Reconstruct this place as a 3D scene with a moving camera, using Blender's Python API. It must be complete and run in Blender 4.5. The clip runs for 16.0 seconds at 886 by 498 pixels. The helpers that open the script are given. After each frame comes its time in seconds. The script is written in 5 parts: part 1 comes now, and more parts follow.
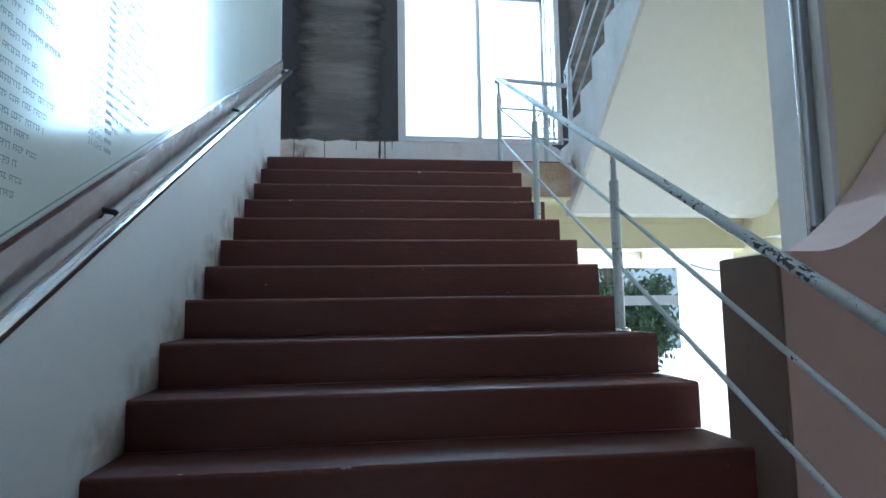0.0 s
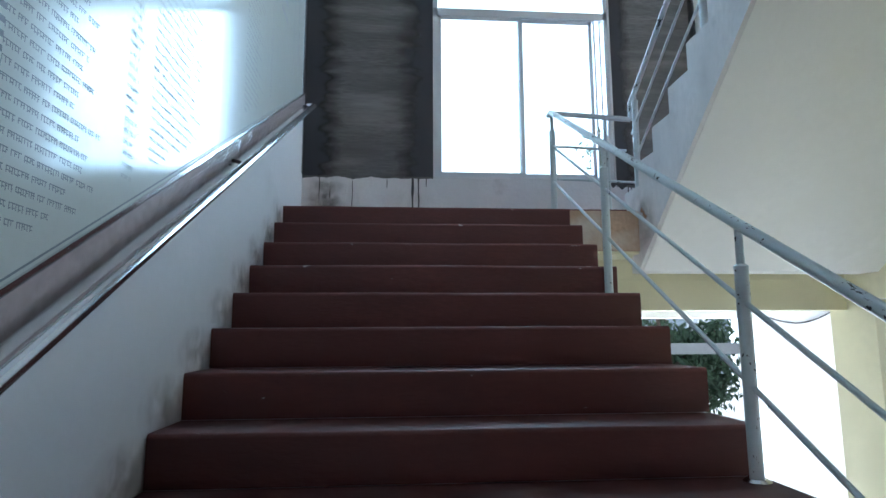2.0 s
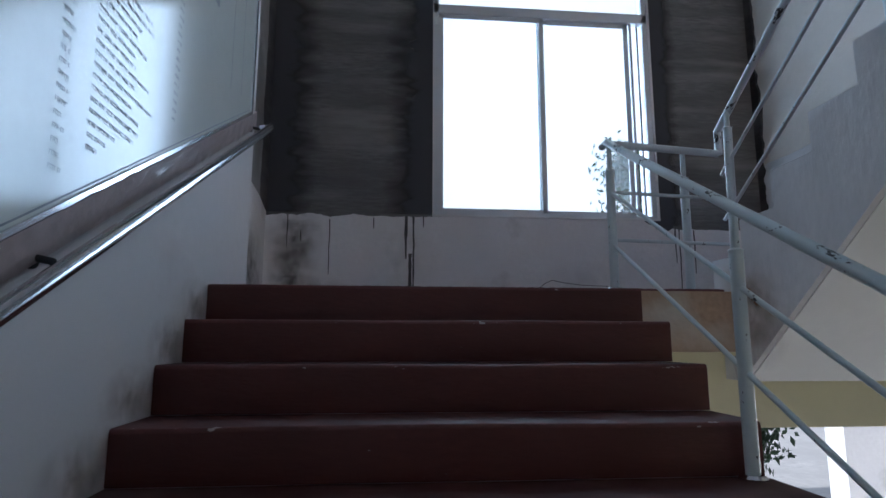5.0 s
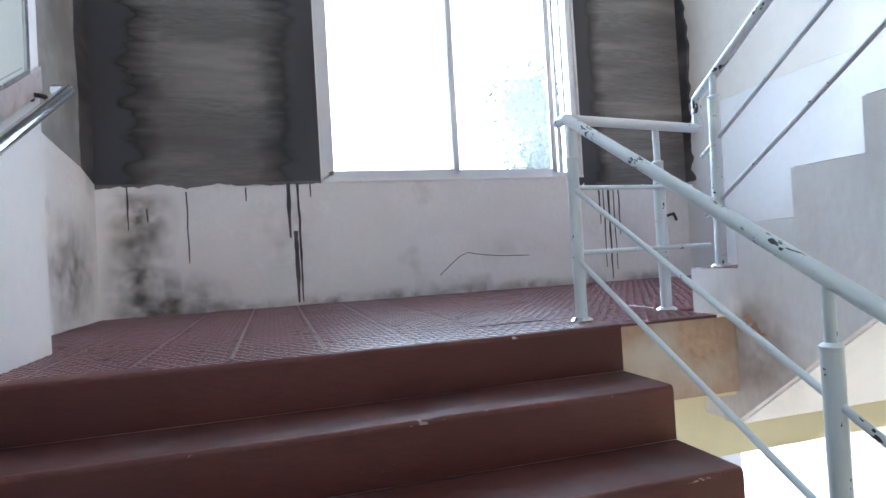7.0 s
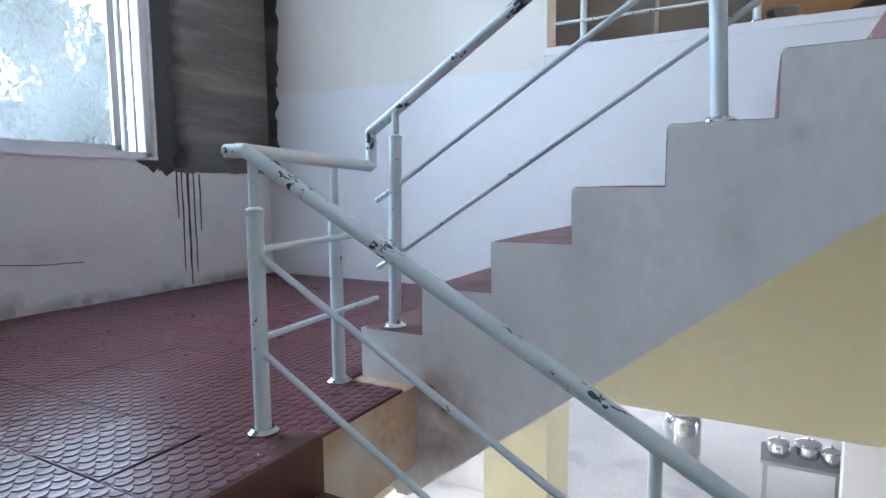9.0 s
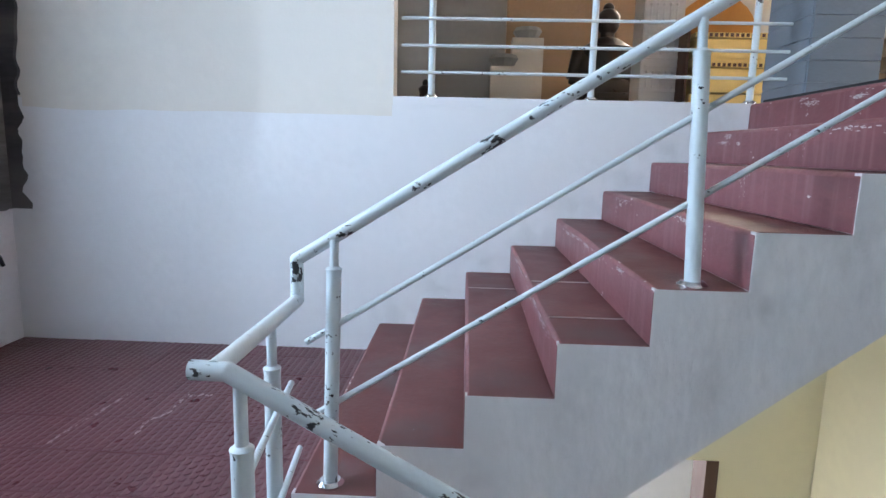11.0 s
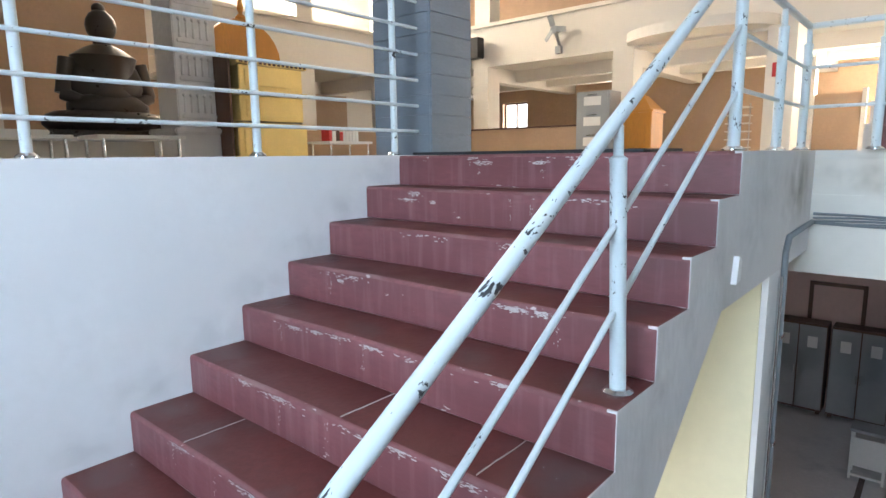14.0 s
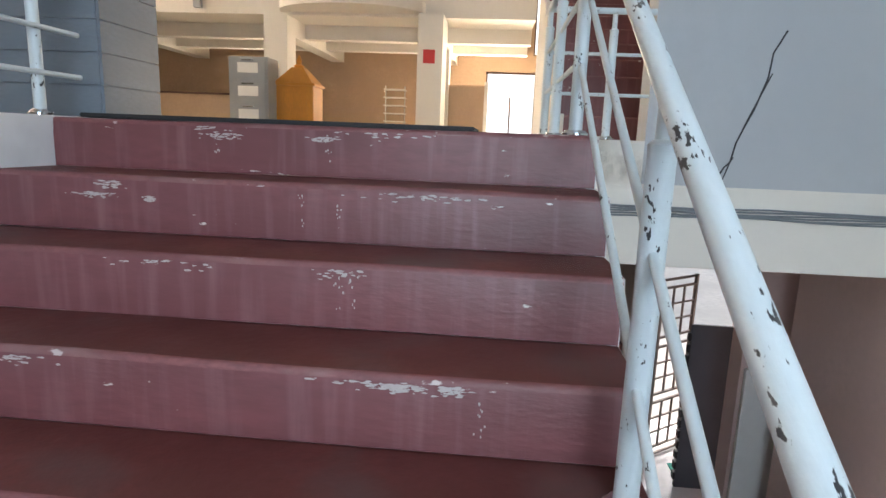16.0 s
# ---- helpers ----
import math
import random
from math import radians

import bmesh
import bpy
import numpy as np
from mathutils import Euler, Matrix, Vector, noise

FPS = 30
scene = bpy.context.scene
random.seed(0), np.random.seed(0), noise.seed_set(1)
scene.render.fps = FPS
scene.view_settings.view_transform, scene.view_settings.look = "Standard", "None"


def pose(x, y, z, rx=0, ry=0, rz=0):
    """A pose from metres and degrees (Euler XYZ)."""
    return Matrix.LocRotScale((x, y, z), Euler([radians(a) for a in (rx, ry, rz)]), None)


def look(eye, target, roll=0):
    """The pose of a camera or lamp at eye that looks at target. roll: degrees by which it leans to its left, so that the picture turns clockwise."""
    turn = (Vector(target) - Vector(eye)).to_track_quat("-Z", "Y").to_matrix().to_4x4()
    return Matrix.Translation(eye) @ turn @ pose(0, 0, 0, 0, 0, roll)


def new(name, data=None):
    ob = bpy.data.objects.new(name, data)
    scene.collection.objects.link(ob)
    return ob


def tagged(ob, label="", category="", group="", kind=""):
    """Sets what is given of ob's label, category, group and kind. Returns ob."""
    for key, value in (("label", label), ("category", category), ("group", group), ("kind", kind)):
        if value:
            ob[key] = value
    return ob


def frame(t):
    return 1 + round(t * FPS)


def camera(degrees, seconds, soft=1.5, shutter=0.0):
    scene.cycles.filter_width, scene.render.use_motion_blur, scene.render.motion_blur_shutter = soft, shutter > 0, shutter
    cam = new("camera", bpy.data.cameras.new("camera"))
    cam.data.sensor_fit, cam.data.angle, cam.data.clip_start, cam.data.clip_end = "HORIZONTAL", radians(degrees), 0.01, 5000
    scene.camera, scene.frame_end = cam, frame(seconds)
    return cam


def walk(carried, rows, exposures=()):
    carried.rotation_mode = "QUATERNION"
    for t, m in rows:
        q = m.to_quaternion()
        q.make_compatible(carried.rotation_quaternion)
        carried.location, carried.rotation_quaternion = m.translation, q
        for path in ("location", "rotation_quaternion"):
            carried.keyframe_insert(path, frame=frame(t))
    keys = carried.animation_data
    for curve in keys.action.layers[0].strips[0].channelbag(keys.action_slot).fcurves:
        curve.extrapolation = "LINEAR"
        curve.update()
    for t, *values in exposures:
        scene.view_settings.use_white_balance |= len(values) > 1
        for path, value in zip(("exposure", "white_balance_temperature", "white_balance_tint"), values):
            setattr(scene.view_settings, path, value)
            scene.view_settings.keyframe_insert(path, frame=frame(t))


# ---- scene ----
cam = camera(74.0, 16.0)
EXPOSURES = [(0, 0.3, 5250, -1), (0.5, 0.2, 5200, -3), (1, 0.2, 5200, -5), (1.5, -0.05, 5250, -3), (2, -0.12, 5350, 3), (2.5, -0.1, 5350, 8), (3, -0.7, 5500, 12), (3.5, -1.05, 5550, 14), (4, -1.3, 5550, 14),
             (6.5, -0.2, 5850, 13), (7, 0.6, 6000, 13), (8.5, 0.05, 5850, 13), (11, 0.0, 6000, 14), (11.5, 0.15, 6000, 13), (12.5, 0.12, 6050, 13), (14.5, 0.0, 6200, 11), (16, -0.35, 6600, 13)]
PATH = [
    (0, (0.806, -4.877, -1.291), (1.065, -2.905, -1.082), -0.9),
    (0.5, (0.839, -4.739, -1.235), (1.064, -2.765, -0.999), -0.7),
    (1, (0.847, -4.548, -1.121), (1.028, -2.574, -0.852), -0.5),
    (1.5, (0.819, -4.364, -0.992), (0.979, -2.39, -0.713), -0.5),
    (2, (0.809, -4.147, -0.906), (0.963, -2.174, -0.621), -0.3),
    (2.5, (0.806, -3.929, -0.807), (0.959, -1.957, -0.51), -0.3),
    (3, (0.807, -3.685, -0.668), (0.965, -1.716, -0.356), -0.3),
    (3.5, (0.846, -3.473, -0.559), (1.011, -1.506, -0.236), -0.1),
    (4, (0.824, -3.235, -0.445), (0.994, -1.269, -0.115), 0.1),
    (6.5, (0.848, -2.145, 0.094), (1.127, -0.173, 0.275), -1.8),
    (7, (0.844, -1.916, 0.279), (1.401, 0.004, 0.312), -3.4),
    (7.5, (0.849, -1.674, 0.334), (1.774, 0.098, 0.269), -2.9),
    (8, (0.846, -1.436, 0.469), (2.121, 0.098, 0.327), -2.1),
    (8.5, (0.811, -1.27, 0.574), (2.382, -0.044, 0.399), -1.3),
    (11, (0.895, -0.278, 1.253), (2.868, -0.205, 0.928), 1.4),
    (11.5, (1.009, -0.143, 1.315), (2.959, -0.439, 0.985), 1.3),
    (12, (1.147, 0.011, 1.432), (3.015, -0.608, 1.073), 1.2),
    (12.5, (1.257, 0.2, 1.549), (2.975, -0.74, 1.142), -0.5),
    (13, (1.421, 0.355, 1.557), (2.971, -0.849, 1.172), 0.0),
    (13.5, (1.667, 0.471, 1.579), (3.122, -0.86, 1.244), -0.4),
    (14, (1.96, 0.606, 1.564), (3.252, -0.888, 1.253), -0.7),
    (14.5, (2.246, 0.574, 1.55), (3.315, -1.084, 1.223), -0.5),
    (15, (2.52, 0.406, 1.514), (3.274, -1.41, 1.152), 0.0),
    (15.5, (2.786, 0.26, 1.513), (3.123, -1.674, 1.126), 1.6),
    (16, (2.928, 0.067, 1.551), (3.085, -1.894, 1.177), 2.2),
]
walk(cam, [(t, look(eye, target, roll)) for t, eye, target, roll in PATH],
     exposures=EXPOSURES)
# ---- world, sun, large lights ----
world = bpy.data.worlds.new("world")
scene.world = world
world.use_nodes = True
wn = world.node_tree.nodes
sky = wn.new("ShaderNodeTexSky")
sky.sky_type, sky.sun_disc = "NISHITA", False
sky.sun_elevation, sky.sun_rotation = radians(50), radians(200)
world.node_tree.links.new(sky.outputs[0], wn["Background"].inputs[0])
wn["Background"].inputs[1].default_value = 0.15
sun = new("sun", bpy.data.lights.new("sun", "SUN"))
sun.data.energy, sun.data.angle, sun.data.color = 5.0, radians(0.6), (1, 0.95, 0.88)
sun.matrix_world = look((-6, -14, 20), (0, 0, 0))


def sky_panel(name, eye, target, w, h, watts, color):
    """Area lamp in an opening, or added before a closed wall, standing in for the sky's light."""
    lamp = new(name, bpy.data.lights.new(name, "AREA"))
    lamp.data.shape, lamp.data.size, lamp.data.size_y = "RECTANGLE", w, h
    lamp.data.energy, lamp.data.color = watts, color
    lamp.matrix_world = look(eye, target)
    return lamp


COOL, NEUTRAL, WARM = (0.66, 0.84, 1.0), (1.0, 0.98, 0.95), (1.0, 0.86, 0.66)
sky_panel("window_daylight", (2.33, 2.86, 2.6), (2.33, 0, 2.4), 2.1, 3.3, 280, COOL)
sky_panel("ground_door_daylight", (4.2, 2.9, -1.8), (4.2, 0, -1.9), 1.6, 2.0, 85, NEUTRAL)
sky_panel("entrance_daylight", (-0.2, -9.6, -1.7), (0.6, 0, -2.2), 1.2, 2.4, 65, NEUTRAL)
sky_panel("hall_daylight_far", (8.0, -15.5, 2.7), (7.5, 0, 2.4), 5.0, 2.0, 1400, WARM)
# added lamp before the closed side wall, for upper windows that are not built
sky_panel("hall_daylight_side", (13.9, -6.2, 5.2), (4, -6.2, 2.4), 7.0, 1.7, 1500, WARM)
sky_panel("gallery_daylight", (2.6, -12.6, 2.9), (3.0, 0, 2.4), 1.6, 2.2, 420, WARM)
# added fill lamp in the inner opening, brightens the space under the stair
sky_panel("room_daylight", (6.95, 0.56, -1.75), (4, 0.3, -2.0), 1.2, 1.8, 115, NEUTRAL)
# added fill lamp at the windowless far wall, keeps the back room from going dark
sky_panel("room_daylight_far", (13.9, -0.5, -1.6), (4, -0.5, -2.2), 4.0, 1.8, 45, NEUTRAL)


def sky_backdrop(y):
    """The hazy bright sky far beyond the openings."""
    me = bpy.data.meshes.new("backdrop")
    me.from_pydata([(-160, y, -3.3), (160, y, -3.3), (160, y, 90), (-160, y, 90)], [], [(0, 1, 2, 3)])
    m = bpy.data.materials.new("hazy_sky")
    m.use_nodes = True
    n = m.node_tree.nodes
    n.remove(n["Principled BSDF"])
    e = n.new("ShaderNodeEmission")
    e.inputs[0].default_value, e.inputs[1].default_value = (0.93, 0.97, 1.0, 1), 3.0
    m.node_tree.links.new(e.outputs[0], n["Material Output"].inputs[0])
    me.materials.append(m)
    return tagged(new("backdrop", me), "bright hazy white sky in the distance", "sky", kind="structure")


sky_backdrop(75)
sky_backdrop(-80)

# ---- materials ----
def mat(name, color, rough=0.6, metal=0.0, vary=0.08, scale=6.0, bump=0.0, bscale=60.0, spec=0.5, dirt=None, dirt_scale=1.2,
        dirt_cut=0.6, chips=None, chip_scale=9.0, chip_cut=0.66, stretch=(1, 1, 1), island=0.0, streak=None):
    """Paint, plaster or metal with colour drift, stains, chips and fine relief, in metres."""
    m = bpy.data.materials.new(name)
    m.use_nodes = True
    nt = m.node_tree
    n, l = nt.nodes, nt.links
    b = n["Principled BSDF"]
    b.inputs["Roughness"].default_value, b.inputs["Metallic"].default_value = rough, metal
    b.inputs["Specular IOR Level"].default_value = spec
    geo = n.new("ShaderNodeNewGeometry")
    mp = n.new("ShaderNodeMapping")
    mp.inputs["Scale"].default_value = stretch
    l.new(geo.outputs["Position"], mp.inputs[0])

    def noise_at(s, detail=5.0):
        t = n.new("ShaderNodeTexNoise")
        t.inputs["Scale"].default_value, t.inputs["Detail"].default_value = s, detail
        l.new(mp.outputs[0], t.inputs["Vector"])
        return t.outputs["Fac"]

    def ramp(src, a, c):
        r = n.new("ShaderNodeMapRange")
        r.inputs["From Min"].default_value, r.inputs["From Max"].default_value = a, c
        l.new(src, r.inputs["Value"])
        return r.outputs["Result"]

    def mix(f, a, c):
        x = n.new("ShaderNodeMix")
        x.data_type = "RGBA"
        l.new(f, x.inputs["Factor"])
        for s, v in ((6, a), (7, c)):
            if isinstance(v, tuple):
                x.inputs[s].default_value = (*v, 1)
            else:
                l.new(v, x.inputs[s])
        return x.outputs[2]

    lo = tuple(max(0.0, c * (1 - vary)) for c in color)
    hi = tuple(min(1.0, c * (1 + vary)) for c in color)
    col = mix(ramp(noise_at(scale), 0.3, 0.7), lo, hi)
    col = mix(ramp(noise_at(scale * 11, 3), 0.35, 0.75), col, tuple(c * (1 - vary * 0.8) for c in color))
    if island:
        info = n.new("ShaderNodeObjectInfo")
        col = mix(ramp(info.outputs["Random"], 0, 1 / island), col, tuple(c * 0.55 for c in color))
    if dirt:
        col = mix(ramp(noise_at(dirt_scale, 7), dirt_cut, dirt_cut + 0.16), col, dirt)
    if streak:
        run = n.new("ShaderNodeTexNoise")
        run_map = n.new("ShaderNodeMapping")
        run_map.inputs["Scale"].default_value = (14, 14, 1.1)
        l.new(geo.outputs["Position"], run_map.inputs[0])
        run.inputs["Scale"].default_value, run.inputs["Detail"].default_value = 1.6, 5.0
        l.new(run_map.outputs[0], run.inputs["Vector"])
        half = n.new("ShaderNodeMath")
        half.operation = "MULTIPLY"
        half.inputs[1].default_value = 0.55
        l.new(ramp(run.outputs["Fac"], 0.50, 0.74), half.inputs[0])
        col = mix(half.outputs[0], col, streak)
    if chips:
        a, bb = noise_at(chip_scale, 8), noise_at(chip_scale * 0.17, 2)
        add = n.new("ShaderNodeMath")
        add.operation = "ADD"
        l.new(a, add.inputs[0])
        l.new(bb, add.inputs[1])
        col = mix(ramp(add.outputs[0], chip_cut * 2 - 0.02, chip_cut * 2 + 0.02), col, chips)
    l.new(col, b.inputs["Base Color"])
    rr = ramp(noise_at(scale * 2.3), 0.2, 0.8)
    rmap = n.new("ShaderNodeMapRange")
    rmap.inputs["To Min"].default_value, rmap.inputs["To Max"].default_value = max(0.02, rough * 0.85), min(1, rough * 1.15)
    l.new(rr, rmap.inputs["Value"])
    l.new(rmap.outputs["Result"], b.inputs["Roughness"])
    if bump:
        bp = n.new("ShaderNodeBump")
        bp.inputs["Strength"].default_value, bp.inputs["Distance"].default_value = bump, 0.01
        l.new(noise_at(bscale, 4), bp.inputs["Height"])
        l.new(bp.outputs[0], b.inputs["Normal"])
    return m


WHITE = mat("white_distemper", (0.78, 0.78, 0.79), 0.75, vary=0.03, scale=1.5, bump=0.15, bscale=25, dirt=(0.62, 0.61, 0.60), dirt_scale=0.9, dirt_cut=0.60)
SOFFIT = mat("cream_white_distemper", (0.83, 0.82, 0.80), 0.75, vary=0.03, scale=1.3, bump=0.15, bscale=25)
STAINED = mat("stained_white_plaster", (0.83, 0.82, 0.83), 0.75, vary=0.05, scale=2.5, bump=0.3, bscale=20, dirt=(0.50, 0.48, 0.46), dirt_scale=2.2, dirt_cut=0.60)
CREAM = mat("cream_paint", (0.74, 0.70, 0.64), 0.7, vary=0.03, scale=1.2, bump=0.12, bscale=25)
YELLOW = mat("pale_yellow_paint", (0.84, 0.79, 0.56), 0.65, vary=0.04, scale=1.2, bump=0.12, bscale=22, dirt=(0.74, 0.69, 0.48), dirt_scale=0.7, dirt_cut=0.62)
GREY_PLASTER = mat("grey_stair_plaster", (0.72, 0.70, 0.705), 0.8, vary=0.07, scale=2.2, bump=0.35, bscale=18, dirt=(0.56, 0.54, 0.52), dirt_scale=1.6, dirt_cut=0.58, stretch=(1, 1.5, 0.75))
GREY_WALL = mat("grey_wall_paint", (0.44, 0.46, 0.485), 0.7, vary=0.04, scale=1.0, bump=0.12, bscale=20)
FASCIA = mat("patched_cement", (0.52, 0.36, 0.25), 0.85, vary=0.18, scale=3.0, bump=0.4, bscale=18, dirt=(0.62, 0.55, 0.48), dirt_scale=2.5, dirt_cut=0.55)
BITUMEN_THIN = mat("brushed_thin_waterproofing", (0.17, 0.163, 0.16), 0.6, vary=0.35, scale=1.8, bump=0.7, bscale=12, dirt=(0.26, 0.25, 0.24), dirt_scale=1.5, dirt_cut=0.50, stretch=(0.5, 0.5, 3.4))
GREY_AREA = mat("mottled_grey", (0.34, 0.335, 0.33), 0.75, vary=0.15, scale=2.0, bump=0.3, bscale=14, dirt=(0.22, 0.215, 0.21), dirt_scale=1.5, dirt_cut=0.50)
BITUMEN = mat("black_waterproofing", (0.062, 0.062, 0.070), 0.6, vary=0.4, scale=1.6, bump=0.6, bscale=14, dirt=(0.115, 0.108, 0.108), dirt_scale=1.5, dirt_cut=0.46, stretch=(0.5, 0.5, 2.6))
RED = mat("red_oxide_paint", (0.185, 0.060, 0.066), 0.42, vary=0.16, scale=3.0, bump=0.15, bscale=50, dirt=(0.14, 0.047, 0.052), dirt_scale=2.2, dirt_cut=0.52,
          chips=(0.62, 0.55, 0.52), chip_scale=44, chip_cut=0.675, stretch=(0.5, 1, 1.6), streak=(0.27, 0.135, 0.145))
# lower flight: the same red paints, with the shade away from the window coloured in
RED_SHADED = mat("shaded_red_oxide_paint", (0.118, 0.029, 0.025), 0.5, vary=0.2, scale=3.0, bump=0.15, bscale=50, dirt=(0.078, 0.020, 0.018), dirt_scale=1.6, dirt_cut=0.50,
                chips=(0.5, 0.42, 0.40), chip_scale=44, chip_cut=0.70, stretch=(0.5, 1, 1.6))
NOSE_SHADED = mat("worn_shaded_nosing", (0.135, 0.040, 0.036), 0.6, vary=0.25, scale=8.0, bump=0.3, bscale=60, chips=(0.5, 0.42, 0.40), chip_scale=40, chip_cut=0.655, stretch=(0.5, 1, 1))
TREAD_SHADED = mat("shaded_red_oxide_tread", (0.09, 0.023, 0.020), 0.6, vary=0.2, scale=3.0, bump=0.15, bscale=40, dirt=(0.10, 0.055, 0.052), dirt_scale=2.4, dirt_cut=0.55)
NOSE = mat("worn_nosing", (0.215, 0.078, 0.082), 0.5, vary=0.25, scale=8.0, bump=0.3, bscale=60, dirt=(0.28, 0.16, 0.155), dirt_scale=6.0, dirt_cut=0.55, chips=(0.55, 0.46, 0.45), chip_scale=40, chip_cut=0.635, stretch=(0.5, 1, 1))
RED_TREAD = mat("red_oxide_tread", (0.115, 0.027, 0.024), 0.5, vary=0.2, scale=3.0, bump=0.15, bscale=40, dirt=(0.10, 0.05, 0.048), dirt_scale=2.4, dirt_cut=0.55)
TILE = mat("red_chequer_tile", (0.135, 0.047, 0.054), 0.30, vary=0.15, scale=4.0, bump=0.1, bscale=60, dirt=(0.17, 0.10, 0.105), dirt_scale=1.5, dirt_cut=0.60, island=0.35)
RAIL = mat("pale_blue_enamel", (0.62, 0.69, 0.72), 0.35, vary=0.04, scale=8, bump=0.06, bscale=120, chips=(0.03, 0.03, 0.035), chip_scale=95, chip_cut=0.635, stretch=(1.7, 0.5, 0.7))
RAIL_WORN = mat("chipped_blue_enamel", (0.62, 0.69, 0.72), 0.35, vary=0.05, scale=8, bump=0.06, bscale=120, chips=(0.03, 0.03, 0.035), chip_scale=95, chip_cut=0.592, stretch=(1.7, 0.4, 0.55))
STEEL = mat("polished_steel", (0.72, 0.73, 0.75), 0.14, 1.0, vary=0.05, scale=10, bump=0.03, bscale=80)
DARK_STEEL = mat("dark_iron", (0.06, 0.06, 0.065), 0.5, 0.6, vary=0.2, scale=12)
ALU = mat("white_aluminium", (0.74, 0.76, 0.79), 0.4, vary=0.03, scale=6)
GRANITE = mat("dark_granite_ledge", (0.16, 0.12, 0.115), 0.25, vary=0.35, scale=30, bump=0.03, bscale=200)
BOARD = mat("printed_marble_board", (0.64, 0.69, 0.66), 0.13, vary=0.03, scale=2.0, spec=0.8)
INK = mat("dark_ink", (0.20, 0.23, 0.26), 0.4, vary=0.1, scale=20)
INK_PALE = mat("faded_ink", (0.34, 0.38, 0.39), 0.4, vary=0.1, scale=20)
PINK = mat("pink_wall_paint", (0.68, 0.50, 0.47), 0.7, vary=0.05, scale=1.4, bump=0.1, bscale=25)
BROWN_PAINT = mat("brown_dado_paint", (0.24, 0.17, 0.14), 0.6, vary=0.08, scale=1.6, bump=0.1, bscale=25)
TAN = mat("tan_panelling", (0.42, 0.29, 0.19), 0.6, vary=0.08, scale=2.0, bump=0.1, bscale=30)
MARBLE = mat("white_marble", (0.74, 0.74, 0.76), 0.22, vary=0.08, scale=1.5, dirt=(0.52, 0.54, 0.58), dirt_scale=1.4, dirt_cut=0.58)
BLUE_GREY = mat("blue_grey_marble_cladding", (0.19, 0.22, 0.26), 0.4, vary=0.10, scale=3.0, bump=0.1, bscale=20, dirt=(0.15, 0.175, 0.21), dirt_scale=2.0, dirt_cut=0.55, stretch=(1, 1, 3))
GOLD = mat("gold_sheet", (0.86, 0.67, 0.27), 0.36, 0.45, vary=0.06, scale=4, bump=0.05, bscale=30)
ORANGE = mat("orange_varnished_wood", (0.62, 0.27, 0.045), 0.4, vary=0.12, scale=5, bump=0.06, bscale=40, stretch=(1, 1, 0.3))
STONE_BLACK = mat("black_polished_stone", (0.025, 0.018, 0.016), 0.3, vary=0.2, scale=6)
WOOD_DARK = mat("dark_brown_wood", (0.11, 0.052, 0.034), 0.5, vary=0.2, scale=5, bump=0.1, bscale=40, stretch=(1, 1, 0.25))
WEATHERED = mat("weathered_brown_wood", (0.27, 0.22, 0.19), 0.6, vary=0.2, scale=5, bump=0.1, bscale=40)
SLATE = mat("dark_slate_paint", (0.085, 0.095, 0.115), 0.45, vary=0.1, scale=4)
RUST_WOOD = mat("red_brown_slats", (0.33, 0.10, 0.055), 0.42, vary=0.15, scale=4, bump=0.06, bscale=40)
STEEL_GREY = mat("grey_painted_steel", (0.33, 0.35, 0.37), 0.45, vary=0.06, scale=6)
PAPER = mat("white_paper", (0.80, 0.80, 0.78), 0.8, vary=0.03, scale=10)
SIGN_RED = mat("red_sign", (0.50, 0.03, 0.03), 0.5, vary=0.06, scale=10)
SIGN_BLUE = mat("blue_sign", (0.03, 0.16, 0.50), 0.4, vary=0.06, scale=10)
GREEN = mat("green_mat", (0.02, 0.36, 0.28), 0.8, vary=0.1, scale=20, bump=0.2, bscale=200)
CABLE = mat("grey_cable", (0.22, 0.24, 0.26), 0.5, vary=0.1, scale=20)
BRASS = mat("old_brass", (0.42, 0.30, 0.14), 0.35, 0.9, vary=0.15, scale=20)
LEAF = mat("leaf_green", (0.075, 0.12, 0.06), 0.55, vary=0.35, scale=3)
BARK = mat("bark", (0.16, 0.12, 0.09), 0.9, vary=0.3, scale=12, bump=0.5, bscale=30)
EARTH = mat("dusty_ground", (0.68, 0.66, 0.62), 0.9, vary=0.15, scale=0.6, bump=0.3, bscale=8)
CONCRETE = mat("weathered_concrete", (0.38, 0.37, 0.36), 0.85, vary=0.15, scale=1.2, bump=0.3, bscale=10)
RUBBER = mat("black_rubber_mat", (0.02, 0.02, 0.022), 0.7, vary=0.2, scale=30, bump=0.3, bscale=120)


